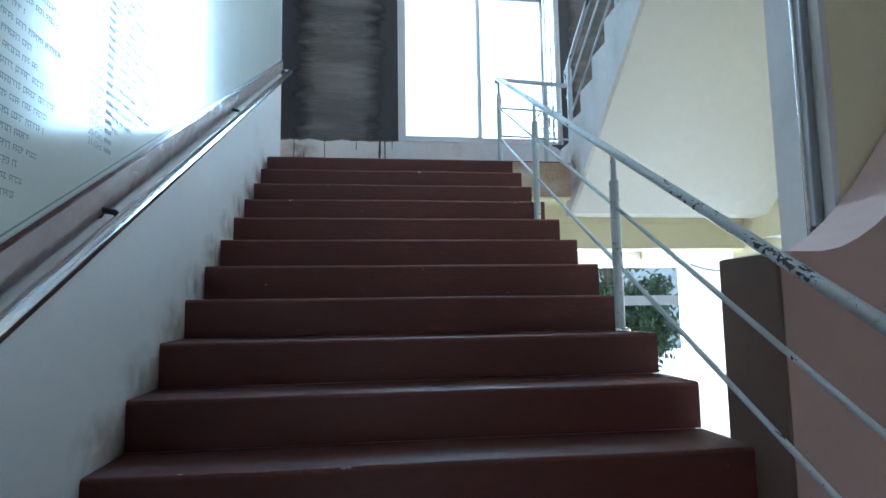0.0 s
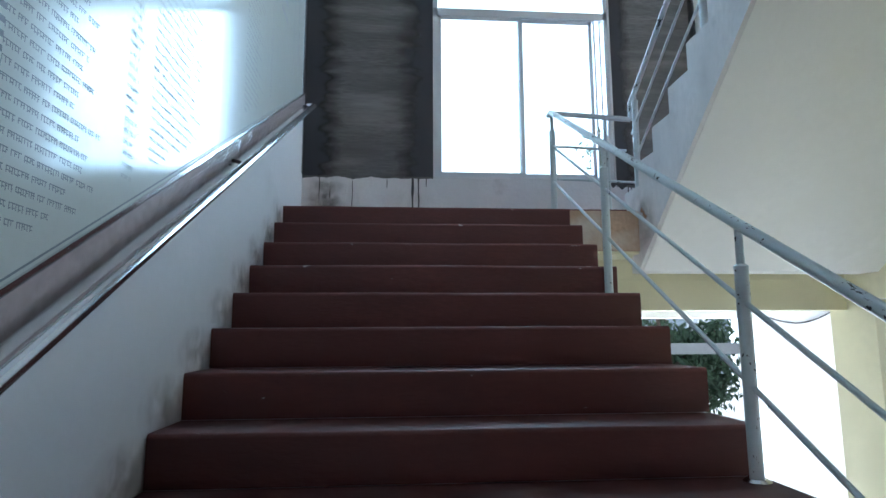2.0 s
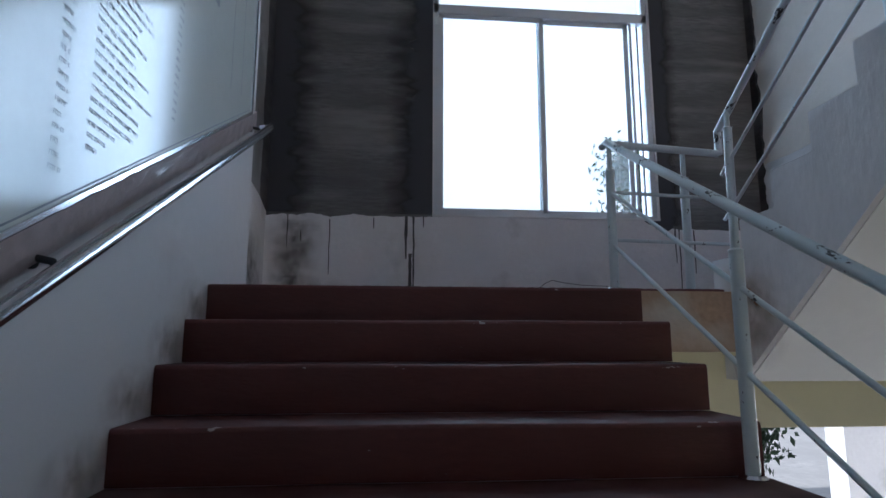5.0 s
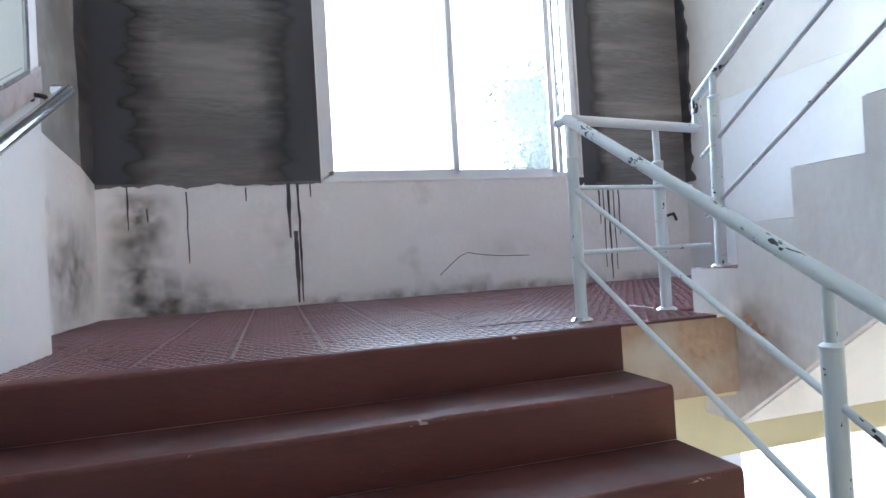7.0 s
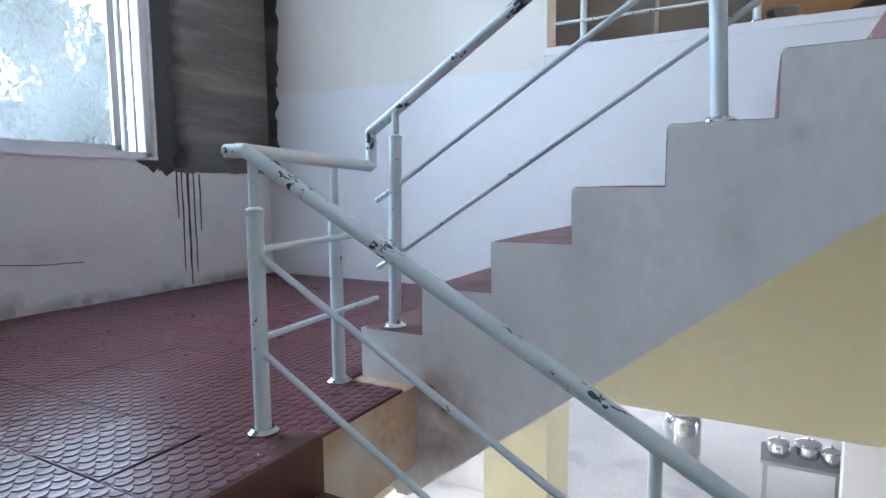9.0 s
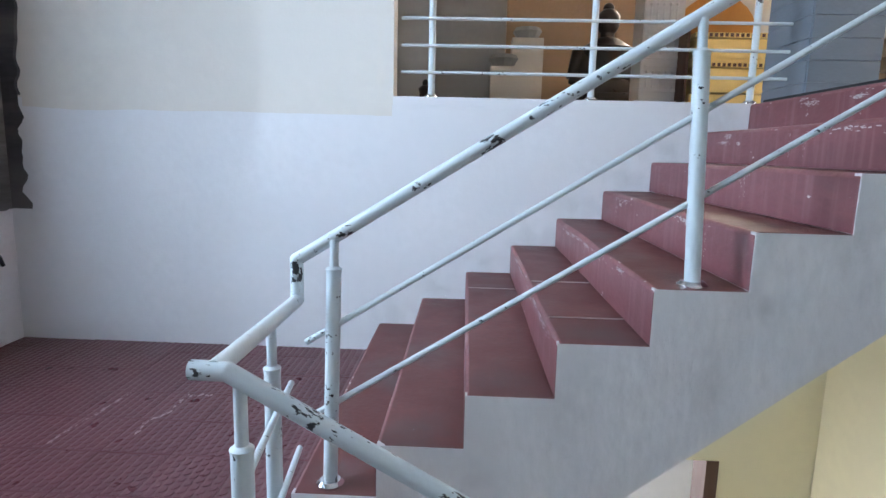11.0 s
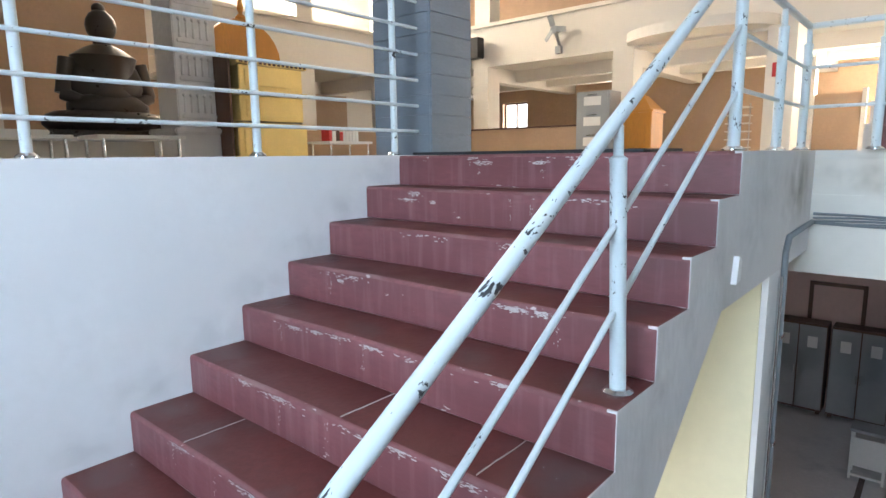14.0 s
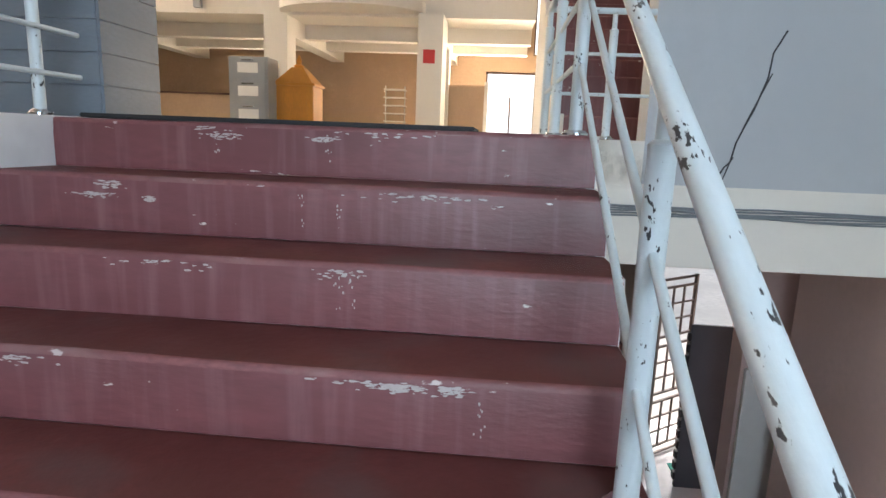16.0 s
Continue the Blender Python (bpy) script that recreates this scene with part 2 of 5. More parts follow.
def glass_mat(name, tint, rough=0.0, ior=1.5, dust=0.0):
    """Thin clear sheet: see-through, with a mirror gloss that grows at grazing angles."""
    m = bpy.data.materials.new(name)
    m.use_nodes = True
    n, l = m.node_tree.nodes, m.node_tree.links
    n.remove(n["Principled BSDF"])
    tr, gl, fr, mx = n.new("ShaderNodeBsdfTransparent"), n.new("ShaderNodeBsdfGlossy"), n.new("ShaderNodeFresnel"), n.new("ShaderNodeMixShader")
    tr.inputs[0].default_value, gl.inputs["Roughness"].default_value, fr.inputs["IOR"].default_value = (*tint, 1), rough, ior
    l.new(fr.outputs[0], mx.inputs[0])
    l.new(tr.outputs[0], mx.inputs[1])
    l.new(gl.outputs[0], mx.inputs[2])
    if dust:
        tl, md = n.new("ShaderNodeBsdfTranslucent"), n.new("ShaderNodeMixShader")
        nz, sc = n.new("ShaderNodeTexNoise"), n.new("ShaderNodeMapRange")
        nz.inputs["Scale"].default_value, nz.inputs["Detail"].default_value = 3.0, 6.0
        sc.inputs["From Min"].default_value, sc.inputs["From Max"].default_value, sc.inputs["To Min"].default_value, sc.inputs["To Max"].default_value = 0.3, 0.7, dust * 0.6, dust * 1.5
        l.new(nz.outputs[0], sc.inputs[0])
        l.new(sc.outputs[0], md.inputs[0])
        l.new(mx.outputs[0], md.inputs[1])
        l.new(tl.outputs[0], md.inputs[2])
        mx = md
    l.new(mx.outputs[0], n["Material Output"].inputs[0])
    return m


def stain_mat(name, color, strength, seed=0.0, hard=2.2):
    """A stain with a ragged soft outline of its own, fading to nothing at the rim of its patch."""
    m = bpy.data.materials.new(name)
    m.use_nodes = True
    n, l = m.node_tree.nodes, m.node_tree.links
    b = n["Principled BSDF"]
    b.inputs["Base Color"].default_value, b.inputs["Roughness"].default_value = (*color, 1), 0.8
    tc, sub, ln = n.new("ShaderNodeTexCoord"), n.new("ShaderNodeVectorMath"), n.new("ShaderNodeVectorMath")
    sub.operation, ln.operation = "SUBTRACT", "LENGTH"
    sub.inputs[1].default_value = (0.5, 0.5, 0.5)
    mul = n.new("ShaderNodeVectorMath")
    mul.operation = "MULTIPLY"
    mul.inputs[1].default_value = (1, 1, 1)
    l.new(tc.outputs["UV"], sub.inputs[0])
    sub.inputs[1].default_value = (0.5, 0.5, 0.0)
    l.new(sub.outputs[0], ln.inputs[0])
    geo, nz = n.new("ShaderNodeNewGeometry"), n.new("ShaderNodeTexNoise")
    nz.inputs["Scale"].default_value, nz.inputs["Detail"].default_value = 7.0 + seed, 7.0
    l.new(geo.outputs["Position"], nz.inputs["Vector"])
    mr = n.new("ShaderNodeMapRange")
    mr.inputs["From Min"].default_value, mr.inputs["From Max"].default_value = 0.5, 0.05
    l.new(ln.outputs["Value"], mr.inputs["Value"])
    m1, m2 = n.new("ShaderNodeMath"), n.new("ShaderNodeMath")
    m1.operation, m2.operation = "MULTIPLY", "MULTIPLY"
    mr2 = n.new("ShaderNodeMapRange")
    mr2.inputs["From Min"].default_value, mr2.inputs["From Max"].default_value = 0.30, 0.30 + 1.0 / hard
    l.new(nz.outputs["Fac"], mr2.inputs["Value"])
    l.new(mr.outputs["Result"], m1.inputs[0])
    l.new(mr2.outputs["Result"], m1.inputs[1])
    l.new(m1.outputs[0], m2.inputs[0])
    m2.inputs[1].default_value = strength
    l.new(m2.outputs[0], b.inputs["Alpha"])
    return m


def stain(name, corners, material, label, parent=None):
    """A thin stained skin over four corners."""
    me = bpy.data.meshes.new(name)
    me.from_pydata(corners, [], [(0, 1, 2, 3)])
    uv = me.uv_layers.new(name="UVMap")
    for i, c in enumerate(((0, 0), (1, 0), (1, 1), (0, 1))):
        uv.data[i].uv = c
    me.materials.append(material)
    ob = new(name, me)
    ob.visible_shadow = False
    if parent:
        ob.parent = parent
        return ob
    return tagged(ob, label, "stain", kind="structure")


MOULD = stain_mat("black_mould", (0.05, 0.045, 0.04), 0.85)
GRIME = stain_mat("brown_grime", (0.16, 0.12, 0.09), 0.8, 2.0)
SMUDGE = stain_mat("grey_smudge", (0.36, 0.34, 0.33), 0.20, 3.0)
RUSTY = stain_mat("ochre_stain", (0.36, 0.19, 0.09), 0.85, 1.0)
LEDGE = mat("mauve_stone_ledge", (0.64, 0.565, 0.575), 0.35, vary=0.16, scale=24, bump=0.05, bscale=120)
BARE = mat("bare_pale_plaster", (0.50, 0.44, 0.43), 0.8, vary=0.12, scale=60)
# pale house render, coloured dark blue-grey to put its front in shade
SHADED_RENDER = mat("shaded_weathered_render", (0.17, 0.20, 0.23), 0.85, vary=0.12, scale=0.8, bump=0.2, bscale=10)
GLASS = glass_mat("clear_glass", (0.96, 0.98, 0.98))
DUSTY_GLASS = glass_mat("dusty_glass", (0.96, 0.98, 0.98), dust=0.035)


# ---- mesh helpers ----
def box(bm, x0, y0, z0, x1, y1, z1, bevel=0.0):
    r = bmesh.ops.create_cube(bm, size=1, matrix=Matrix.LocRotScale(((x0 + x1) / 2, (y0 + y1) / 2, (z0 + z1) / 2), None, (abs(x1 - x0), abs(y1 - y0), abs(z1 - z0))))
    if bevel:
        edges = list({e for v in r["verts"] for e in v.link_edges})
        bmesh.ops.bevel(bm, geom=edges, offset=bevel, segments=2, affect="EDGES", clamp_overlap=True)
    return bm


def tube(bm, p, q, r, r2=None, seg=14):
    p, q = Vector(p), Vector(q)
    d = q - p
    m = Matrix.Translation((p + q) / 2) @ d.to_track_quat("Z", "Y").to_matrix().to_4x4()
    bmesh.ops.create_cone(bm, cap_ends=True, segments=seg, radius1=r, radius2=r if r2 is None else r2, depth=d.length, matrix=m)
    return bm


def ball(bm, p, r, seg=12, sc=(1, 1, 1)):
    bmesh.ops.create_uvsphere(bm, u_segments=seg, v_segments=max(6, seg // 2), radius=r, matrix=Matrix.LocRotScale(p, None, sc))
    return bm


def pipe(bm, pts, r, seg=14):
    """A bent pipe: straight runs with rounded joints."""
    for a, b in zip(pts, pts[1:]):
        tube(bm, a, b, r, seg=seg)
    for p in pts[1:-1]:
        ball(bm, p, r * 1.02, seg)
    return bm


def cord(bm, pts, r, seg=8):
    """One unbroken round cord along a run of points."""
    pts = [Vector(p) for p in pts]
    rings = []
    for i, p in enumerate(pts):
        d = (pts[min(i + 1, len(pts) - 1)] - pts[max(i - 1, 0)]).normalized()
        u = d.cross(Vector((0, 1, 0.2))).normalized()
        v = d.cross(u)
        rings.append([bm.verts.new(p + (u * math.cos(6.2832 * j / seg) + v * math.sin(6.2832 * j / seg)) * r) for j in range(seg)])
    for a, b in zip(rings, rings[1:]):
        for j in range(seg):
            bm.faces.new((a[j], a[(j + 1) % seg], b[(j + 1) % seg], b[j]))
    bm.faces.new(rings[0][::-1])
    bm.faces.new(rings[-1])
    bmesh.ops.recalc_face_normals(bm, faces=bm.faces)
    return bm


def prism(bm, outline, axis, a, b):
    """A flat outline pushed out along an axis. outline: pairs in the two other axes, in x, y, z order."""
    def at(u, v, w):
        return {"x": (w, u, v), "y": (u, w, v), "z": (u, v, w)}[axis]
    lo = [bm.verts.new(at(u, v, a)) for u, v in outline]
    hi = [bm.verts.new(at(u, v, b)) for u, v in outline]
    n = len(outline)
    faces = [bm.faces.new(lo), bm.faces.new(hi)]
    for i in range(n):
        faces.append(bm.faces.new((lo[i], lo[(i + 1) % n], hi[(i + 1) % n], hi[i])))
    bmesh.ops.recalc_face_normals(bm, faces=faces)
    return bm


def lathe(bm, rings, center, seg=24):
    """A turned shape: rings of (radius, height)."""
    cx, cy, cz = center
    loops = [[bm.verts.new((cx + r * math.cos(2 * math.pi * i / seg), cy + r * math.sin(2 * math.pi * i / seg), cz + z)) for i in range(seg)] for r, z in rings]
    for a, b in zip(loops, loops[1:]):
        for i in range(seg):
            bm.faces.new((a[i], a[(i + 1) % seg], b[(i + 1) % seg], b[i]))
    bm.faces.new(loops[0][::-1])
    bm.faces.new(loops[-1])
    return bm


def mesh_of(name, bm, material, smooth=False):
    bmesh.ops.recalc_face_normals(bm, faces=bm.faces[:])
    me = bpy.data.meshes.new(name)
    bm.to_mesh(me)
    bm.free()
    me.materials.append(material)
    if smooth:
        for p in me.polygons:
            p.use_smooth = True
        me.set_sharp_from_angle(angle=radians(40))
    return me


def part(name, bm, material, parent=None, label="", smooth=False):
    ob = new(name, mesh_of(name, bm, material, smooth))
    if parent:
        ob.parent = parent
        ob.matrix_parent_inverse = parent.matrix_world.inverted()
    return tagged(ob, label) if label else ob


def thing(name, at, label, category, group="", kind=""):
    ob = new(name)
    ob.empty_display_size = 0.1
    ob.matrix_world = pose(*at)
    return tagged(ob, label, category, group, kind)


def slab(name, dims, material, label, category="wall", parent=None):
    """A piece of the setting: one box."""
    ob = part(name, box(bmesh.new(), *dims), material, parent)
    return ob if parent else tagged(ob, label, category, kind="structure")


def setting(name, bm, material, label, category, smooth=False):
    return tagged(part(name, bm, material, smooth=smooth), label, category, kind="structure")


# ---- plan ----
R = 0.175                     # riser
UP = 9 * R                    # upper floor
GROUND = -17 * R
W1, IN2, WALL = 2.067, 2.59, 4.48
BACK = 2.58
T2 = 0.2708


def nose1(k):
    """y of the nosing of the k-th tread down from the landing."""
    return -0.28 * k if k <= 2 else -0.56 - 0.31 * (k - 2)


def rise2(k):
    """y of the k-th riser of the upper flight."""
    return 0.25 - T2 * (k - 1)


# ---- ground and lower floor ----
yard = bmesh.new()
bmesh.ops.create_grid(yard, x_segments=2, y_segments=2, size=2000, matrix=pose(0, 0, GROUND - 0.28))
setting("ground", yard, EARTH, "dusty pale ground round the building", "ground")
marble = box(bmesh.new(), -1.2, -9.4, GROUND - 0.2, 14.3, BACK + 0.28, GROUND)
box(marble, 0.45, -16.3, GROUND - 0.2, 14.3, -9.4, GROUND)
setting("floor_ground", marble, MARBLE, "polished white marble floor with grey veins", "floor")

# ---- stairwell walls ----
slab("wall_left_start", (-0.34, -5.6, GROUND, 0.0, -3.8, 6.2), PINK, "pinkish wall at the foot of the stair")
slab("wall_left", (-0.34, -3.8, GROUND, 0.0, 0.72, 6.2), WHITE, "white painted wall beside the lower stair flight")
slab("wall_left_far", (-0.56, 0.72, GROUND, -0.3, BACK, 6.2), STAINED, "white stained wall of the landing recess")
WX0, WX1, WZ0, WZ1 = 1.235, 3.43, 0.925, 4.3
back = bmesh.new()
for d in ((-0.56, BACK, -0.74, WX0, BACK + 0.25, 6.2), (WX1, BACK, -0.74, 7.0, BACK + 0.25, 6.2), (WX0, BACK, -0.74, WX1, BACK + 0.25, WZ0), (WX0, BACK, WZ1, WX1, BACK + 0.25, 6.2),
          (-0.56, BACK, GROUND, 3.3, BACK + 0.25, -0.74), (5.11, BACK, GROUND, 7.0, BACK + 0.25, -0.74)):
    box(back, *d)
setting("wall_back", back, STAINED, "white plaster wall with a tall window and stains", "wall")
slab("wall_right", (WALL, -2.1, -0.66, WALL + 0.16, BACK, UP - 0.05), WHITE, "white wall beside the upper stair flight")
right_up = bmesh.new()
box(right_up, WALL + 0.02, 0.175, UP - 0.05, WALL + 0.2, BACK, 6.2)
setting("wall_right_upper", right_up, CREAM, "pale upper wall beside an opening into the hall", "wall")
slab("wall_right_ground", (WALL, -6.2, GROUND, WALL + 0.16, -1.95, -0.66), YELLOW, "pale yellow wall down to the ground floor")
slab("door_jamb_ground", (WALL - 0.02, -1.95, GROUND, WALL + 0.18, -1.87, -0.66), WOOD_DARK, "dark brown door jamb beside the yellow wall", "door frame")
slab("wall_right_lower", (WALL, -6.2, -0.66, WALL + 0.16, -2.1, UP - 0.27), YELLOW, "pale yellow wall below the upper flight")
setting("wall_under_flight", prism(bmesh.new(), [(BACK - 0.01, -0.66), (-6.2, -0.66), (-6.2, 1.28), (-1.95, 1.28), (0.0, -0.2), (0.02, -0.335), (BACK - 0.01, -0.335)], "x", WALL - 0.012, WALL - 0.002),
        YELLOW, "pale yellow wall under the upper stair flight", "wall")

dado = [(BACK - 0.13, UP - 0.048), (0.18, UP - 0.048)]
for i in range(60):
    y = 0.18 + (BACK - 0.31) * i / 59
    dado.append((y, 1.462 + 0.012 * noise.noise(Vector((y * 2.2, 6, 0))) + 0.004 * noise.noise(Vector((y * 17, 6, 0)))))
setting("wall_right_paint_edge", prism(bmesh.new(), dado, "x", WALL - 0.003, WALL + 0.02), CREAM, "uneven lower edge of the pale upper wall paint", "wall")

# ---- landing and stair flights ----
landing = bmesh.new()
box(landing, -0.3, 0.004, -0.31, IN2 - 0.004, BACK, -0.014)
box(landing, IN2 - 0.004, 0.25, -0.31, WALL, BACK, -0.014)
landing = setting("landing", landing, FASCIA, "stair landing with a worn brown cement edge", "floor")
setting("landing_soffit", box(bmesh.new(), -0.3, 0.03, -0.33, WALL - 0.014, BACK - 0.004, -0.312), YELLOW, "pale yellow underside of the landing", "ceiling")
beam = bmesh.new()
box(beam, W1 + 0.03, 0.40, -0.49, 4.73, 0.65, -0.332)
box(beam, W1 + 0.03, 0.415, -0.73, 4.73, 0.65, -0.49)
setting("beam", beam, YELLOW, "pale yellow beam with a groove under the landing", "beam")

flight = tagged(part("lower_stair_flight", prism(bmesh.new(), [(0.03, -0.20)] + [p for k in range(1, 18) for p in ((nose1(k - 1) + 0.03, -k * R - 0.03), (nose1(k) + 0.03, -k * R - 0.03))]
                                                  + [(nose1(17) + 0.03, GROUND), (nose1(17) + 0.6, GROUND), (0.03, -0.55)], "x", 0.002, W1 - 0.012), GREY_PLASTER),
                "lower stair flight of red painted steps", "stairs", kind="structure")


def step_piece(name, x0, x1, yf, yb, z0, z1, parent, sag, paints=(RED, RED_TREAD, NOSE)):
    """A red step: a riser face and a darker tread with a rounded, slightly uneven nosing."""
    s = 1 if yb > yf else -1
    bm = bmesh.new()
    n = 12
    prof = [(0.0, z0), (0.0, z1 - 0.016), (0.004, z1 - 0.004), (0.014, z1)]
    rows = []
    for i in range(n + 1):
        x = x0 + (x1 - x0) * i / n
        w = noise.noise(Vector((x * 1.7, yf * 3, z1))) * sag
        rows.append([bm.verts.new((x, yf + s * d + w * s * 0.5, z + (w * 0.6 if j else 0))) for j, (d, z) in enumerate(prof)] + [bm.verts.new((x, yb, z1 + w * 0.3)), bm.verts.new((x, yb, z0))])
    for a, b in zip(rows, rows[1:]):
        for j in range(len(a) - 1):
            f = bm.faces.new((a[j], b[j], b[j + 1], a[j + 1]))
            f.material_index = 1 if j >= 3 else (2 if j in (1, 2) else 0)
    bm.faces.new(rows[0])
    bm.faces.new(rows[-1][::-1])
    ob = part(name, bm, paints[0], parent)
    ob.data.materials.append(paints[1])
    ob.data.materials.append(paints[2])
    for p in ob.data.polygons:
        p.use_smooth = p.normal.z < 0.98 and len(p.vertices) == 4
    ob.data.set_sharp_from_angle(angle=radians(50))
    return ob


# step paints darkened in their colour for the flight's shade
LOWER = (RED_SHADED, TREAD_SHADED, NOSE_SHADED)
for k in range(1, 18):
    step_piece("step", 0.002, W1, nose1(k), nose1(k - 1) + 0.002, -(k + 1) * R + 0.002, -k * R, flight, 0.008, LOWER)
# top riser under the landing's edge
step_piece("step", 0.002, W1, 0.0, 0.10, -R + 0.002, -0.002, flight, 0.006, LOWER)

upper = tagged(part("upper_stair_flight", prism(bmesh.new(), [(rise2(1) - 0.002, -0.012)] + [p for k in range(1, 10) for p in ((rise2(k) - 0.002, k * R - 0.002), (rise2(k + 1) - 0.002, k * R - 0.002))][:-1]
                                                 + [(rise2(9) - 0.002, UP - 0.004), (-3.5, UP - 0.004), (-3.5, 0.98), (-1.76, 0.96), (0.05, -0.45), (0.1, -0.45)], "x", IN2, IN2 + 0.03), GREY_PLASTER),
               "upper stair flight of red painted steps with a grey plastered side", "stairs", kind="structure")
part("soffit", prism(bmesh.new(), [(rise2(1), -0.05), (-1.93, UP - 0.24), (-1.95, 0.955), (-1.755, 0.955), (0.045, -0.455), (rise2(1), -0.455)], "x", IN2 + 0.03, WALL - 0.013), SOFFIT, upper, "white painted underside")
for k in range(1, 10):
    step_piece("step", IN2 + 0.003, WALL - 0.002, rise2(k), rise2(k + 1) - 0.002 if k < 9 else rise2(9) - 0.25, (k - 1) * R + 0.002, k * R + (0 if k < 9 else -0.003), upper, 0.010)

# ---- upper floor, columns and grey wall ----
up = bmesh.new()
box(up, WALL + 0.16, -16.2, UP - 0.27, 14.2, BACK, UP - 0.002)
box(up, WALL - 0.001, 0.18, UP - 0.05, WALL + 0.16, BACK, UP - 0.04)
box(up, IN2 + 0.03, -16.2, UP - 0.27, WALL + 0.16, rise2(9) - 0.25, UP - 0.002)
box(up, -0.9, -9.3, UP - 0.27, 0.55, -3.5, UP - 0.002)
box(up, 0.55, -16.2, UP - 0.27, IN2 + 0.03, -3.5, UP - 0.002)
setting("floor_upper", up, CREAM, "upper hall floor with a plastered edge", "floor")
sill = bmesh.new()
box(sill, WALL - 0.004, -2.1, UP - 0.05, WALL + 0.16, 0.175, UP)
setting("opening_sill", sill, WHITE, "white sill of the opening into the hall", "sill")
slab("edge_beam", (-0.3, -3.75, 0.84, IN2 + 0.4, -3.49, UP - 0.26), CREAM, "cream beam at the edge of the upper floor", "beam")
slab("wall_grey", (-0.3, -3.72, UP - 0.25, 2.06, -3.498, 6.2), GREY_WALL, "grey painted wall with a crack above the beam")
crack = bmesh.new()
pts = [(1.64, 1.36), (1.60, 1.44), (1.57, 1.47), (1.55, 1.58), (1.52, 1.66), (1.47, 1.78), (1.42, 1.95), (1.41, 2.08), (1.35, 2.2)]
for a, b in zip(pts, pts[1:]):
    tube(crack, (a[0], -3.497, a[1]), (b[0], -3.497, b[1]), 0.005, seg=6)
for a, b in (((1.57, 1.47), (1.555, 1.50)), ((1.55, 1.58), (1.50, 1.72)), ((1.50, 1.72), (1.40, 1.97)), ((1.60, 1.37), (1.57, 1.47))):
    tube(crack, (a[0], -3.497, a[1]), (b[0], -3.497, b[1]), 0.004, seg=6)
tagged(part("wall_crack", crack, DARK_STEEL), "thin dark crack down the grey wall", "crack")
slab("wall_below_flight", (IN2 + 0.035, -2.86, GROUND, WALL - 0.014, -2.55, 0.955), YELLOW, "pale yellow end wall below the upper flight")
slab("column_stair_face", (IN2 + 0.004, -2.86, GROUND, IN2 + 0.033, -2.552, 0.97), WHITE, "white painted face of the column", "column")
slab("column_ground", (WALL, 0.14, GROUND, WALL + 0.5, 0.61, -0.66), YELLOW, "pale yellow column at the ground floor", "column")
slab("ceiling_stair", (-0.6, -5.6, 6.2, 14.3, BACK + 0.25, 6.35), WHITE, "white ceiling high above the stair", "ceiling")
slab("ceiling_hall", (-0.9, -16.3, 6.2, 14.3, -5.6, 6.35), CREAM, "cream ceiling high above the hall", "ceiling")
slab("wall_hall_side", (14.0, -16.2, GROUND, 14.25, BACK + 0.25, 6.2), CREAM, "cream outer wall of the hall")
slab("wall_hall_end", (7.0, BACK, -0.74, 14.0, BACK + 0.25, 6.2), CREAM, "cream end wall of the hall")

# ---- window over the landing ----
win = thing("window_1", (2.33, BACK + 0.1, WZ0), "tall white aluminium sliding window with bright sky behind", "window", kind="structure")
F0, F1 = BACK + 0.03, BACK + 0.12
fr = bmesh.new()
box(fr, WX0, F0, WZ0, WX1, F1, WZ0 + 0.035, 0.004)
box(fr, WX0, F0, WZ0, WX0 + 0.05, F1, WZ1, 0.004)
box(fr, WX1 - 0.05, F0, WZ0, WX1, F1, WZ1, 0.004)
box(fr, WX0, F0, WZ1 - 0.05, WX1, F1, WZ1, 0.004)
box(fr, WX0, F0, 2.99, WX1, F1, 3.09, 0.004)
for x in (3.25, 3.32):
    box(fr, x, F0 + 0.02, WZ0, x + 0.02, F1, 2.99, 0.002)
part("window_frame", fr, ALU, win)
for a, b, d in ((WX0 + 0.05, 2.345, 0.0), (2.275, 3.24, 0.03)):
    sash = bmesh.new()
    y0 = F0 + 0.01 + d
    for q in ((a, y0, WZ0 + 0.03, a + 0.045, y0 + 0.025, 2.99), (b - 0.05, y0, WZ0 + 0.03, b, y0 + 0.025, 2.99), (a, y0, WZ0 + 0.03, b, y0 + 0.025, WZ0 + 0.075), (a, y0, 2.945, b, y0 + 0.025, 2.99)):
        box(sash, *q, 0.003)
    s = part("sash", sash, ALU, win)
    g = part("pane", box(bmesh.new(), a + 0.04, y0 + 0.010, WZ0 + 0.07, b - 0.045, y0 + 0.015, 2.95), DUSTY_GLASS, s)
    g.visible_shadow = False
g = part("pane", box(bmesh.new(), WX0 + 0.05, F0 + 0.05, 3.09, WX1 - 0.05, F0 + 0.055, WZ1 - 0.05), DUSTY_GLASS, win)
g.visible_shadow = False
part("window_sill", box(bmesh.new(), WX0 - 0.01, BACK - 0.012, WZ0 - 0.02, WX1 + 0.01, F0 + 0.02, WZ0 + 0.002, 0.003), WHITE, win)


